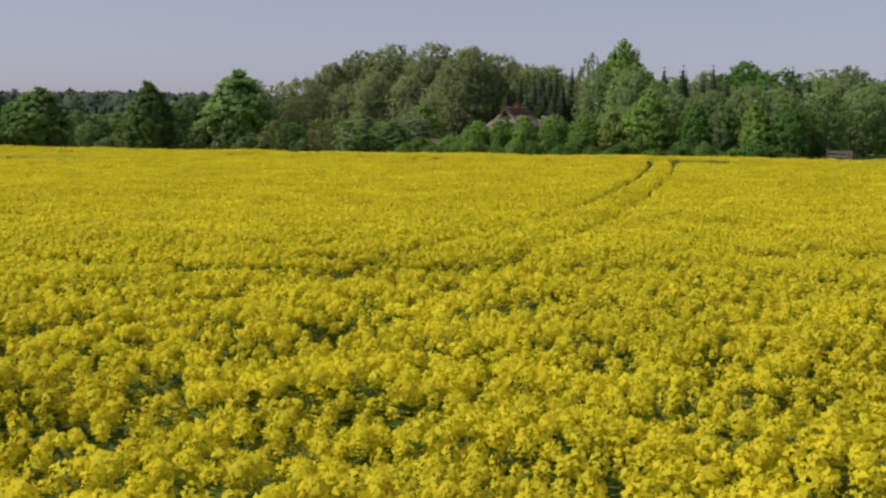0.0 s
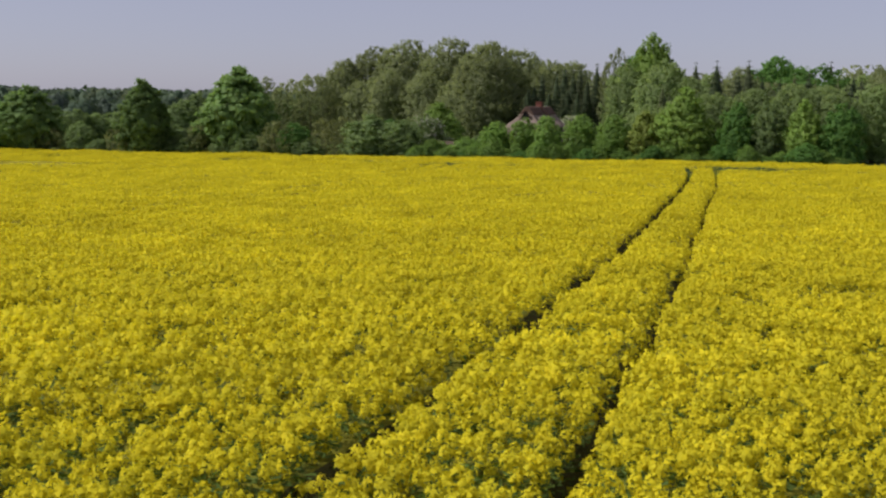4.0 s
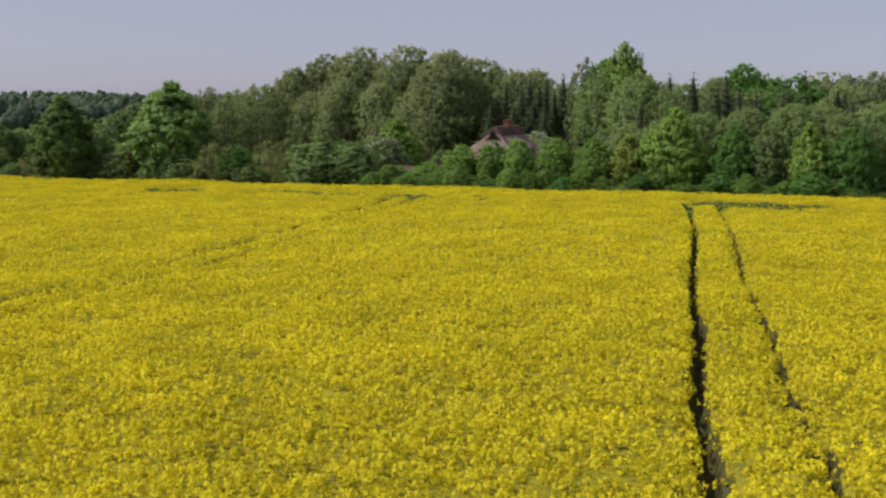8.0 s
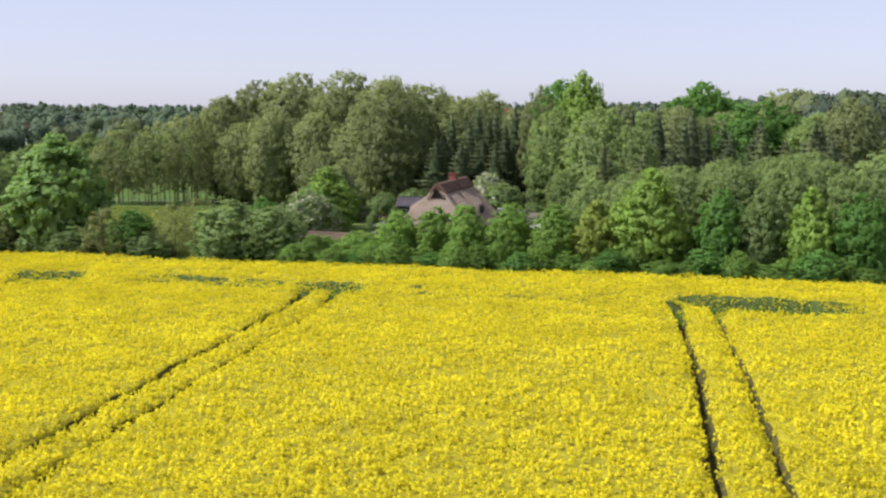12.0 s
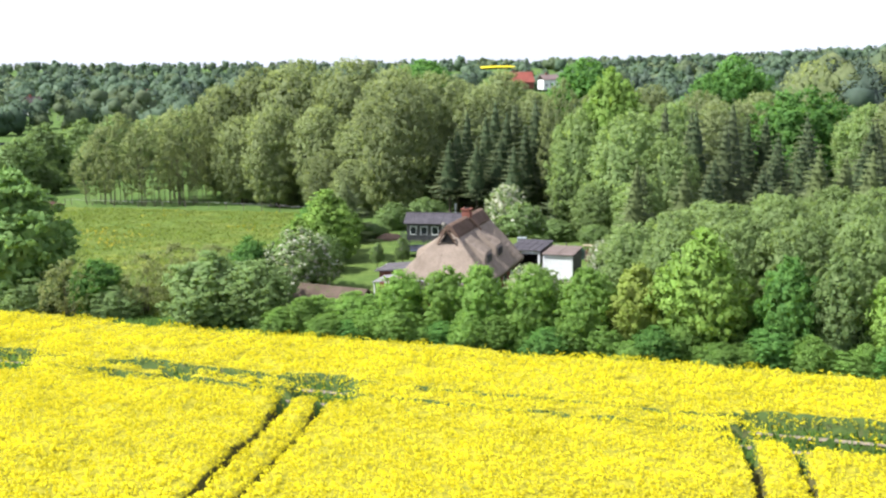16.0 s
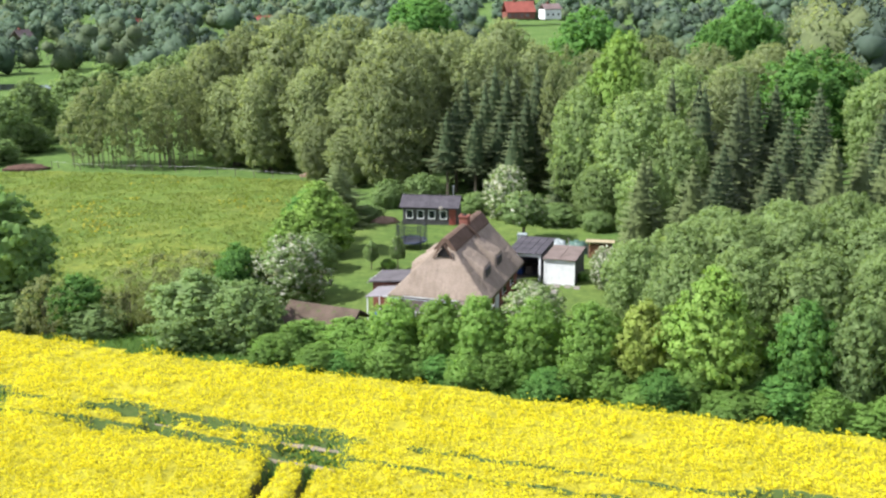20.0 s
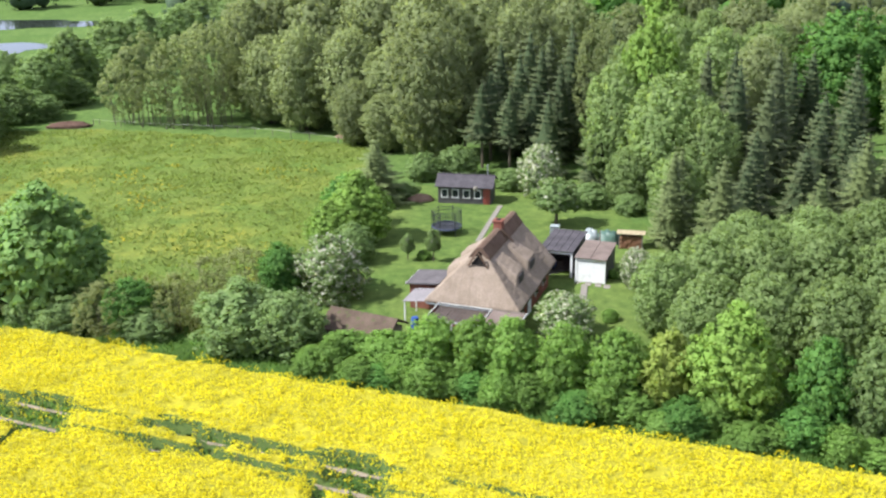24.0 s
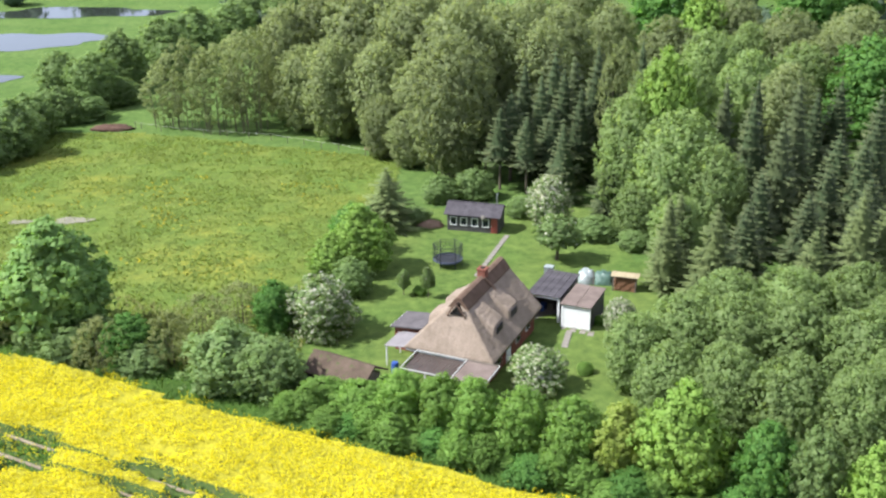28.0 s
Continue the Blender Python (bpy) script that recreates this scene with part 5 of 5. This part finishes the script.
for yc, right in DORMERS:
    x = W_ - 0.94 if right else 0.94
    win = slab_part("dormer_window", house, DARKWOOD, x - 0.06, x + 0.06, yc - 0.62, yc + 0.62, 3.24, 3.86, 0.01)
    part("pane", block(bmesh.new(), x - 0.075, x + 0.075, yc - 0.54, yc + 0.54, 3.30, 3.80), DIMGLASS, win)
# chimney with a cornice, and the lead strip beside it
chim = slab_part("chimney", house, BRICK, 3.45, 4.15, 6.75, 7.45, 5.4, 6.75, 0.02, "red brick chimney")
part("cornice", block(bmesh.new(), 3.38, 4.22, 6.68, 7.52, 6.75, 6.87, 0.02), BRICK, chim)
part("flue", block(bmesh.new(), 3.62, 3.98, 6.92, 7.28, 6.87, 6.93, 0.01), DARK, chim)
bm = bmesh.new()
limb(bm, [(4.15, 6.6, 6.25), (4.6, 6.75, 5.75), (5.1, 6.9, 5.2)], [0.10, 0.11, 0.06], 6)
part("flashing", bm, HEATHER, house)
bm = bmesh.new()
limb(bm, [(0.15, 0.1, 2.02), (7.45, 0.1, 1.98)], [0.06, 0.06], 8)
part("gutter", bm, ZINC, house)

# glazed lean-to towards the hedge: white beams, posts, a felted half, and dark boards in place of the glass
porch = thing("garden_porch", pose(*at_house(1.2, -3.4), HZ, 0, 0, TURN), "garden porch with a pale frame, dark infill boards for its shaded inside", "porch")
for x in (0.0, 4.2, 6.9):
    slab_part("beam", porch, PALEPAINT, x + 0.04, x + 0.12, 0.0, 3.3, 2.24, 2.34)
for y in (0.0, 3.14):
    slab_part("beam", porch, PALEPAINT, 0.16, 4.2, y + 0.04, y + 0.11, 2.24, 2.34)
    slab_part("beam", porch, GREYWOOD, 4.36, 6.9, y + 0.03, y + 0.11, 2.2, 2.35)
for x in (0.02, 2.1, 4.22, 6.9):
    for y in (0.02,):
        slab_part("post", porch, PALEPAINT, x, x + 0.12, y, y + 0.12, -0.3, 2.15)
# added boards whose dark brown stands for the shaded inside seen through the frame
for i in range(14):
    slab_part("roof_board", porch, PORCH_SHADE, 0.17 + i * 0.287, 0.17 + i * 0.287 + 0.27, 0.17, 3.13, 2.09 - 0.006 * (i % 3), 2.13 - 0.006 * (i % 3))
slab_part("roof_panel", porch, BROWNFELT, 4.37, 6.89, 0.17, 3.13, 2.22, 2.30)

# brick annex with a felted roof
annex = thing("annex", pose(*at_house(-2.6, 3.2), HZ, 0, 0, TURN), "small red brick annex with a dark felted roof", "annex")
for x0, x1, y0, y1 in ((0.1, 2.6, 0.1, 0.34), (0.1, 0.34, 0.34, 2.7), (0.34, 2.6, 2.46, 2.7)):
    slab_part("wall", annex, BRICK, x0, x1, y0, y1, -0.4, 2.05)
part("roof", prism([(-0.15, 2.05), (2.75, 2.35), (2.75, 2.47), (-0.15, 2.17)], -0.15, 2.95), GREYFELT, annex)
window_part(annex, "window", 0.9, 0.9, 0.8, 0.9, 0.1)
slab_part("fascia", annex, WHITE, -0.18, -0.15, -0.15, 2.95, 2.02, 2.18)

canopy = thing("canopy", pose(*at_house(-1.9, 0.2), HZ, 0, 0, TURN), "grey weathered plastic canopy on white posts beside the cottage", "canopy")
part("roof_sheet", prism([(0.0, 1.82), (2.3, 2.12), (2.3, 2.16), (0.0, 1.86)], 0.0, 2.7), POLY, canopy)
for x, y in ((0.1, 0.1), (0.1, 2.5)):
    slab_part("post", canopy, WHITE, x, x + 0.09, y, y + 0.09, -0.3, 1.84)
barrel = thing("rain_barrel", pose(*at_house(-0.6, -0.5), HZ), "blue plastic rain barrel beside the cottage", "barrel")
bm = bmesh.new()
limb(bm, [(0, 0, 0), (0, 0, 0.3), (0, 0, 0.7), (0, 0, 0.95)], [0.27, 0.31, 0.31, 0.27], 14)
BLUE = mottled("blue_plastic", (0.03, 0.07, 0.26), (0.05, 0.10, 0.32), 2, 14, 0.45, 0.1, 0.003)
part("body", bm, BLUE, barrel)
part("lid", block(bmesh.new(), -0.2, 0.2, -0.2, 0.2, 0.95, 0.99, 0.015), BLUE, barrel)

# old low shed under the hedge
shed = thing("old_shed", pose(2.5, 124.0, gz(5, 123), 0, 0, -31), "low old shed with a mossy brown roof", "shed")
part("roof", prism([(-0.4, 1.15), (-0.4, 1.28), (1.35, 2.35), (1.50, 2.35), (3.2, 1.28), (3.2, 1.15), (1.42, 2.2)], 0, 5.8), OLDTHATCH, shed)
shed.children[0].matrix_basis = pose(0, 2.8, 0, 0, 0, -90)
slab_part("wall", shed, DARKWOOD, 0.2, 5.5, 0.1, 0.22, -0.4, 1.35)
slab_part("wall", shed, DARKWOOD, 0.2, 5.5, 2.4, 2.52, -0.4, 1.35)
for x in (0.2, 5.38):
    g = part("gable", prism([(0.22, -0.4), (2.4, -0.4), (2.4, 1.3), (1.3, 1.95), (0.22, 1.3)], 0, 0.12), GREYWOOD, shed)
    g.matrix_basis = Matrix.Translation((x, 0, 0)) @ pose(0, 0, 0, 0, 0, 90) @ Matrix.Scale(-1, 4, (0, 1, 0))
slab_part("fascia", shed, WHITE, 3.4, 5.8, -0.43, -0.39, 1.08, 1.2)


# garages
def garage(name, x, y, w, d, h, roof_mat, label, wall_mat, panels, fall):
    g = thing(name, pose(x, y, gz(x, y), 0, 0, TURN), label, "garage", "garages")
    slab_part("wall", g, wall_mat, 0.0, 0.14, 0.12, d, -0.4, h)
    slab_part("wall", g, wall_mat, w - 0.14, w, 0.12, d, -0.4, h)
    slab_part("back_wall", g, wall_mat, 0.14, w - 0.14, d - 0.14, d, -0.4, h)
    for i in range(panels):
        a, b = -0.12 + i * (w + 0.24) / panels, -0.12 + (i + 1) * (w + 0.24) / panels - 0.02
        p = part("roof_panel", block(bmesh.new(), a, b, -0.2, d + 0.2, h + 0.02, h + 0.09, 0.015), roof_mat, g)
        p.matrix_basis = pose(0, 0, 0, fall, 0, 0)
    for x0, x1 in ((-0.02, 0.16), (w - 0.16, w + 0.02)):
        slab_part("door_post", g, WHITE, x0, x1, 0.0, 0.12, -0.2, h - 0.05)
    slab_part("lintel", g, WHITE, 0.16, w - 0.16, 0.0, 0.12, h - 0.26, h - 0.02)
    slab_part("floor_slab", g, SLAB, 0.1, w - 0.1, -0.5, d - 0.14, -0.3, 0.07)
    return g


open_garage = garage("open_garage", 20.95, 135.3, 2.85, 5.6, 2.45, ROOFFELT, "open garage with a dark seamed roof and white frame", DARKWOOD, 5, -1.0)
white_garage = garage("white_garage", 23.65, 133.2, 2.55, 4.5, 2.25, BROWNFELT, "closed garage with a white door and brown flat roof", DARKWOOD, 2, -1.0)
gd = slab_part("garage_door", white_garage, WHITE, 0.17, 2.38, 0.03, 0.09, 0.08, 1.98, 0.015, "white up-and-over garage door")
for i in range(6):
    part("rib", block(bmesh.new(), 0.22, 2.33, 0.012, 0.032, 0.22 + i * 0.3, 0.25 + i * 0.3, 0.006), WHITE, gd)
part("handle", block(bmesh.new(), 1.2, 1.35, -0.01, 0.02, 0.72, 0.76, 0.006), ZINC, gd)
crate = thing("storage_box", pose(*(22.9, 141.3), gz(22.9, 141.3), 0, 0, -20), "pale box behind the garage", "box")
slab_part("body", crate, PLASTIC, 0, 0.8, 0, 0.7, 0, 2.5, 0.03)
slab_part("lid", crate, PLASTIC, -0.04, 0.84, -0.04, 0.74, 2.5, 2.58, 0.02)
mower = thing("garden_tools", pose(22.0, 136.6, gz(22, 136.6), 0, 0, TURN), "jumble of dark garden tools inside the garage", "tools")
slab_part("body", mower, BLUE, 0, 0.5, 0, 0.9, 0.1, 0.7, 0.05)
slab_part("box", mower, GREYWOOD, 0.7, 1.2, 0.4, 1.0, 0.1, 0.8, 0.03)

# tarpaulin heap: two sheets over a stack
heap = thing("covered_stack", pose(28.1, 143.6, gz(28.1, 143.6), 0, 0, -14), "stack covered with clear and green sheeting", "stack")
rng = np.random.default_rng(33)
for nm, x, r, mat in (("clear_sheet", -0.75, 1.05, PLASTIC), ("green_sheet", 0.85, 1.35, GREENTARP)):
    v, f = lumpy(rng, np.array([x, 0, 0.0]), np.array([r, 1.0, 1.25]), 18, 14, 0.16)
    v[:, 2] = np.clip(v[:, 2], 0, None)
    part(nm, mesh_of(nm, v, f, mat, smooth=True), None, heap)
pole = thing("wooden_post", pose(27.6, 141.2, gz(27.6, 141.2)), "weathered wooden post beside the sheeting", "post")
bm = bmesh.new()
limb(bm, [(0, 0, -0.3), (0.02, 0, 1.0), (0, 0.03, 2.0)], [0.07, 0.065, 0.055], 8)
part("shaft", bm, GREYWOOD, pole)

# firewood under a small roof
wood = thing("firewood_shelter", pose(29.3, 141.1, gz(30, 141), 0, 0, -17), "stacked firewood under a pale board roof", "woodpile")
for x, y in ((0.05, 0.1), (2.15, 0.1), (0.05, 1.1), (2.15, 1.1)):
    slab_part("post", wood, GREYWOOD, x, x + 0.1, y, y + 0.1, -0.2, 1.55)
for i in range(6):
    p = slab_part("roof_board", wood, STRAWROOF, -0.15 + i * 0.44, 0.27 + i * 0.44, -0.2, 1.5, 1.56, 1.61)
    p.matrix_basis = pose(0, 0, 0, -6, 0, 0)
log_mesh = None
for row in range(6):
    for col in range(9):
        if log_mesh is None:
            bm = bmesh.new()
            limb(bm, [(0, 0, 0), (0, 1.0, 0)], [0.115, 0.11], 7)
            log = part("log", bm, LOGS, wood)
            log_mesh = log.data
        else:
            log = part("log", log_mesh, None, wood)
        log.matrix_basis = pose(0.27 + col * 0.22 + 0.1 * (row % 2), 0.15 + 0.03 * ((row * 5 + col * 3) % 4), 0.12 + row * 0.21)

# garden cabin
cab = thing("garden_cabin", pose(13.9, 160.3, gz(16.5, 160), 0, 0, -15.5), "dark timber cabin with white windows and a black roof", "cabin")
CW, CD, CH = 5.9, 3.0, 2.15
for i in range(11):
    z = -0.2 + i * 0.213
    slab_part("board", cab, DARKWOOD, 0.0, CW, -0.03 - 0.006 * (i % 2), 0.03, z, z + 0.205, 0.008)
for i in range(11):
    z = -0.2 + i * 0.213
    slab_part("board", cab, DARKWOOD, CW - 0.03, CW + 0.03, 0.03, CD, z, z + 0.205, 0.008)
slab_part("wall", cab, DARKWOOD, 0.0, 0.08, 0.03, CD, -0.2, CH)
slab_part("wall", cab, DARKWOOD, 0.08, CW - 0.03, CD - 0.08, CD, -0.2, CH)
for x in (0.35, 1.55, 2.8, 4.05):
    window_part(cab, "window", x, 0.72, 0.78, 0.98, -0.03)
dr = slab_part("door", cab, REDPAINT, 5.05, 5.78, -0.09, -0.035, -0.1, 1.85, 0.01, "red-brown cabin door")
part("handle", block(bmesh.new(), 5.1, 5.16, -0.13, -0.09, 0.85, 0.95, 0.008), ZINC, dr)
for s, (ya, yb, za, zb) in enumerate(((-0.45, 1.5, 2.0, 2.95), (1.5, 3.45, 2.95, 2.0))):
    for i in range(6):
        a, b = -0.3 + i * (CW + 0.6) / 6, -0.3 + (i + 1) * (CW + 0.6) / 6 - 0.015
        bm = bmesh.new()
        v = [bm.verts.new(p) for p in ((a, ya, za), (b, ya, za), (b, yb, zb), (a, yb, zb), (a, ya, za + 0.07), (b, ya, za + 0.07), (b, yb, zb + 0.07), (a, yb, zb + 0.07))]
        for q in ((0, 3, 2, 1), (4, 5, 6, 7), (0, 1, 5, 4), (2, 3, 7, 6), (1, 2, 6, 5), (0, 4, 7, 3)):
            bm.faces.new([v[k] for k in q])
        part("roof_panel", bm, ROOFFELT, cab)
slab_part("ridge", cab, ROOFFELT, -0.32, CW + 0.3, 1.42, 1.58, 2.98, 3.06)
for x in (0.0, CW - 0.08):
    g = part("gable", prism([(0.0, 2.1), (CD, 2.1), (CD / 2, 2.9)], 0, 0.08), DARKWOOD, cab)
    g.matrix_basis = Matrix.Translation((x, 0, 0)) @ pose(0, 0, 0, 0, 0, 90) @ Matrix.Scale(-1, 4, (0, 1, 0))
bm = bmesh.new()
limb(bm, [(5.2, 2.3, 2.2), (5.2, 2.3, 3.9)], [0.08, 0.08], 10)
pipe = part("stove_pipe", bm, ZINC, cab, "bright metal stove pipe")
part("cowl", block(bmesh.new(), 5.08, 5.32, 2.18, 2.42, 3.9, 3.96, 0.02), ZINC, pipe)
bm = bmesh.new()
bmesh.ops.create_cone(bm, cap_ends=True, segments=18, radius1=0.27, radius2=0.08, depth=0.10)
dish = part("satellite_dish", bm, SLAB, cab, "grey satellite dish")
dish.matrix_basis = pose(4.3, -0.62, 2.05, 70, 0, 15)
part("bracket", block(bmesh.new(), 4.27, 4.33, -0.6, -0.05, 1.95, 2.0, 0.01), ZINC, cab)

# trampoline with its net
tram = thing("trampoline", pose(13.9, 148.6, gz(13.9, 148.6)), "round black trampoline with a safety net", "trampoline")
bm = bmesh.new()
bmesh.ops.create_cone(bm, cap_ends=True, segments=28, radius1=1.25, radius2=1.25, depth=0.03)
bmesh.ops.translate(bm, vec=(0, 0, 0.82), verts=bm.verts)
part("mat", bm, BLACKNET, tram)
ring = [(1.42 * math.cos(i * math.pi / 14), 1.42 * math.sin(i * math.pi / 14), 0.82) for i in range(29)]
bm = bmesh.new()
limb(bm, ring, [0.10] * 29, 8)
part("edge_pad", bm, mottled("dark_blue_pad", (0.03, 0.04, 0.07), (0.05, 0.06, 0.10), 2, 12, 0.6, 0.2, 0.005), tram)
for i in range(6):
    a = i * math.pi / 3
    bm = bmesh.new()
    limb(bm, [(1.48 * math.cos(a), 1.48 * math.sin(a), -0.05), (1.5 * math.cos(a), 1.5 * math.sin(a), 1.4), (1.46 * math.cos(a), 1.46 * math.sin(a), 2.55)], [0.035] * 3, 7)
    part("net_pole", bm, BLACKNET, tram)
for i in range(36):
    a = i * math.pi / 18
    bm = bmesh.new()
    limb(bm, [(1.36 * math.cos(a), 1.36 * math.sin(a), 0.9), (1.38 * math.cos(a), 1.38 * math.sin(a), 2.4)], [0.024, 0.024], 4)
    part("net_cord", bm, BLACKNET, tram)
for z in (1.3, 1.7, 2.1, 2.42):
    bm = bmesh.new()
    limb(bm, [(1.37 * math.cos(i * math.pi / 14), 1.37 * math.sin(i * math.pi / 14), z) for i in range(29)], [0.024] * 29, 4)
    part("net_band", bm, BLACKNET, tram)

# stepping slabs
slab_mesh = None
path_ob = thing("garden_path", pose(0, 0, 0), "pale slab path from the cottage to the cabin", "path")
steps = [(20.4 - 0.30 * i, 157.6 - 0.98 * i) for i in range(13)] + [(24.2 - 0.16 * i, 131.9 - 0.62 * i) for i in range(5)] + [(24.6, 132.4), (25.4, 132.0), (26.0, 131.5)]
for i, (x, y) in enumerate(steps):
    if slab_mesh is None:
        sl = part("slab", block(bmesh.new(), -0.27, 0.27, -0.42, 0.42, -0.06, 0.04, 0.02), SLAB, path_ob)
        slab_mesh = sl.data
    else:
        sl = part("slab", slab_mesh, None, path_ob)
    sl.matrix_basis = pose(x, y, gz(x, y) + 0.08, 0, 0, -18 + (i * 37) % 9)


def mound(name, x, y, rx, ry, h, mat, label, category):
    rng = np.random.default_rng(int(abs(x * 10)))
    v, f = lumpy(rng, np.zeros(3), np.array([rx, ry, h]), 20, 16, 0.14)
    v[:, 2] = np.clip(v[:, 2], -0.25, None)
    ob = new(name, mesh_of(name, v, f, mat, smooth=True))
    ob.matrix_world = pose(x, y, gz(x, y) + 0.03)
    return tagged(ob, label, category)


mound("sand_heap", 12.0, 161.6, 1.5, 1.0, 0.7, SAND, "heap of reddish sand beside the cabin", "heap")
mound("sand_heap", 3.8, 201.5, 2.2, 1.2, 0.6, SAND, "bare reddish earth heap at the wood's edge", "heap")
mound("dung_heap", -41.0, 215.3, 3.6, 1.7, 0.8, MUCK, "dark heap of dung in the meadow's corner", "heap")


def flat_patch(name, x, y, rx, ry, lift, mat, label, category):
    n = 40
    bm = bmesh.new()
    vs = []
    for i in range(n):
        a = i * 2 * math.pi / n
        k = 1 + 0.16 * math.sin(3 * a + x) + 0.09 * math.sin(7 * a)
        px, py = x + rx * k * math.cos(a), y + ry * k * math.sin(a)
        vs.append(bm.verts.new((px, py, gz(px, py) + lift)))
    bm.faces.new(vs)
    me = bpy.data.meshes.new(name)
    bm.to_mesh(me)
    me.materials.append(mat)
    return tagged(new(name, me), label, category, kind="structure")


BARE = mottled("pale_bare_ground", (0.17, 0.165, 0.12), (0.24, 0.22, 0.17), 0.8, 6, 0.9, 0.4, 0.02, (0.16, 0.19, 0.06))
flat_patch("bare_ground", -30.0, 165.0, 2.2, 1.3, 0.14, BARE, "pale bare patch in the meadow", "bare ground")
flat_patch("bare_ground", -36.0, 164.6, 1.4, 0.8, 0.14, BARE, "pale bare patch in the meadow", "bare ground")
for x, y, rx, ry in ((-88, 302, 18.5, 11.5), (-92, 258, 17.0, 7.5), (-92, 347, 26, 10), (-150, 300, 30, 14)):
    flat_patch("pond", x, y, rx, ry, 0.06, WATER, "still fish pond mirroring the pale sky", "water")

# white tape fence along the meadow's far side
FENCE = ((-37.5, 216.2), (-36.4, 215.7), (-28.9, 211.9), (-21.0, 209.6), (-13.6, 207.4), (-8.0, 204.2), (-2.3, 200.7), (2.0, 197.2), (5.8, 193.8))
fence = thing("meadow_fence", pose(0, 0, 0), "low post fence with white tape round the meadow", "fence")
post_mesh = None
for (x0, y0), (x1, y1) in zip(FENCE, FENCE[1:]):
    z0, z1 = gz(x0, y0), gz(x1, y1)
    bm = bmesh.new()
    limb(bm, [(x0, y0, z0 + 0.98), ((x0 + x1) / 2, (y0 + y1) / 2, (z0 + z1) / 2 + 0.92), (x1, y1, z1 + 0.98)], [0.014] * 3, 5)
    part("tape", bm, PALEPAINT, fence)
    n = max(1, int(math.hypot(x1 - x0, y1 - y0) / 3))
    for i in range(n):
        x, y = x0 + (x1 - x0) * i / n, y0 + (y1 - y0) * i / n
        if post_mesh is None:
            bm = bmesh.new()
            limb(bm, [(0, 0, -0.3), (0, 0, 1.1)], [0.06, 0.05], 7)
            po = part("post", bm, GREYWOOD, fence)
            post_mesh = po.data
        else:
            po = part("post", post_mesh, None, fence)
        po.matrix_basis = pose(x, y, gz(x, y))


# far houses
def far_house(x, y, w, d, h, roof_h, turn, wall_mat, roof_mat, label):
    ho = thing("house", pose(x, y, gz(x, y) - 0.3, 0, 0, turn), label, "house", "distant houses")
    slab_part("wall", ho, wall_mat, -w / 2, w / 2, -d / 2, d / 2, 0, h, 0.05)
    part("roof", prism([(-d / 2 - 0.4, h - 0.1), (0, h + roof_h), (d / 2 + 0.4, h - 0.1), (d / 2 + 0.4, h + 0.15), (0, h + roof_h + 0.3), (-d / 2 - 0.4, h + 0.15)], -w / 2 - 0.4, w / 2 + 0.4), roof_mat, ho).matrix_basis = pose(0, 0, 0, 0, 0, 90)
    for i in range(int(w // 3)):
        wx = -w / 2 + 1 + i * 3
        window_part(ho, "window", wx, h * 0.35, 1.2, 1.3, -d / 2)
    slab_part("chimney", ho, BRICK, -w * 0.2, -w * 0.2 + 0.8, -0.4, 0.4, h + roof_h * 0.5, h + roof_h + 1.2)
    return ho


far_house(101, 560, 14.5, 9, 3.2, 5.0, 6, BRICK, TILE, "large distant house with a red tiled roof")
far_house(120, 574, 9, 8, 5.0, 2.5, 12, RENDERED, FARROOF, "distant white house among trees")
far_house(-140, 505, 13, 9, 3.6, 3.6, 18, RENDERED, ZINC, "distant white house with a pale roof")
far_house(-122, 500, 9, 8, 3.4, 4.8, 70, RENDERED, FARROOF, "distant white gabled house in the valley")
far_house(-95, 620, 10, 8, 3.6, 4.0, 30, BRICK, TILE, "distant house with a red roof")
far_house(-30, 640, 12, 8, 3.6, 4.0, 10, BRICK, TILE, "distant house with a red roof")
far_house(230, 560, 14, 9, 4.0, 3.0, 25, BRICK, FARROOF, "distant brick house on the rise")
yellow = tagged(sheet("far_rapeseed_field", np.arange(142, 184, 7), np.arange(975, 1020, 9), 1.0, RAPEFAR), "distant strip of yellow rapeseed", "field", kind="structure")

# plank gate at the open end of the hedge
gate = thing("field_gate", pose(43.6, 97.2, gz(44, 97), 0, 0, -24), "pale weathered plank gate beside the hedge", "gate")
for z in (0.25, 0.65, 1.05, 1.45):
    slab_part("plank", gate, SLAB, 0.0, 2.2, -0.02, 0.02, z, z + 0.26)
for x in (-0.08, 2.14):
    slab_part("post", gate, GREYWOOD, x, x + 0.14, -0.06, 0.08, -0.3, 1.85)
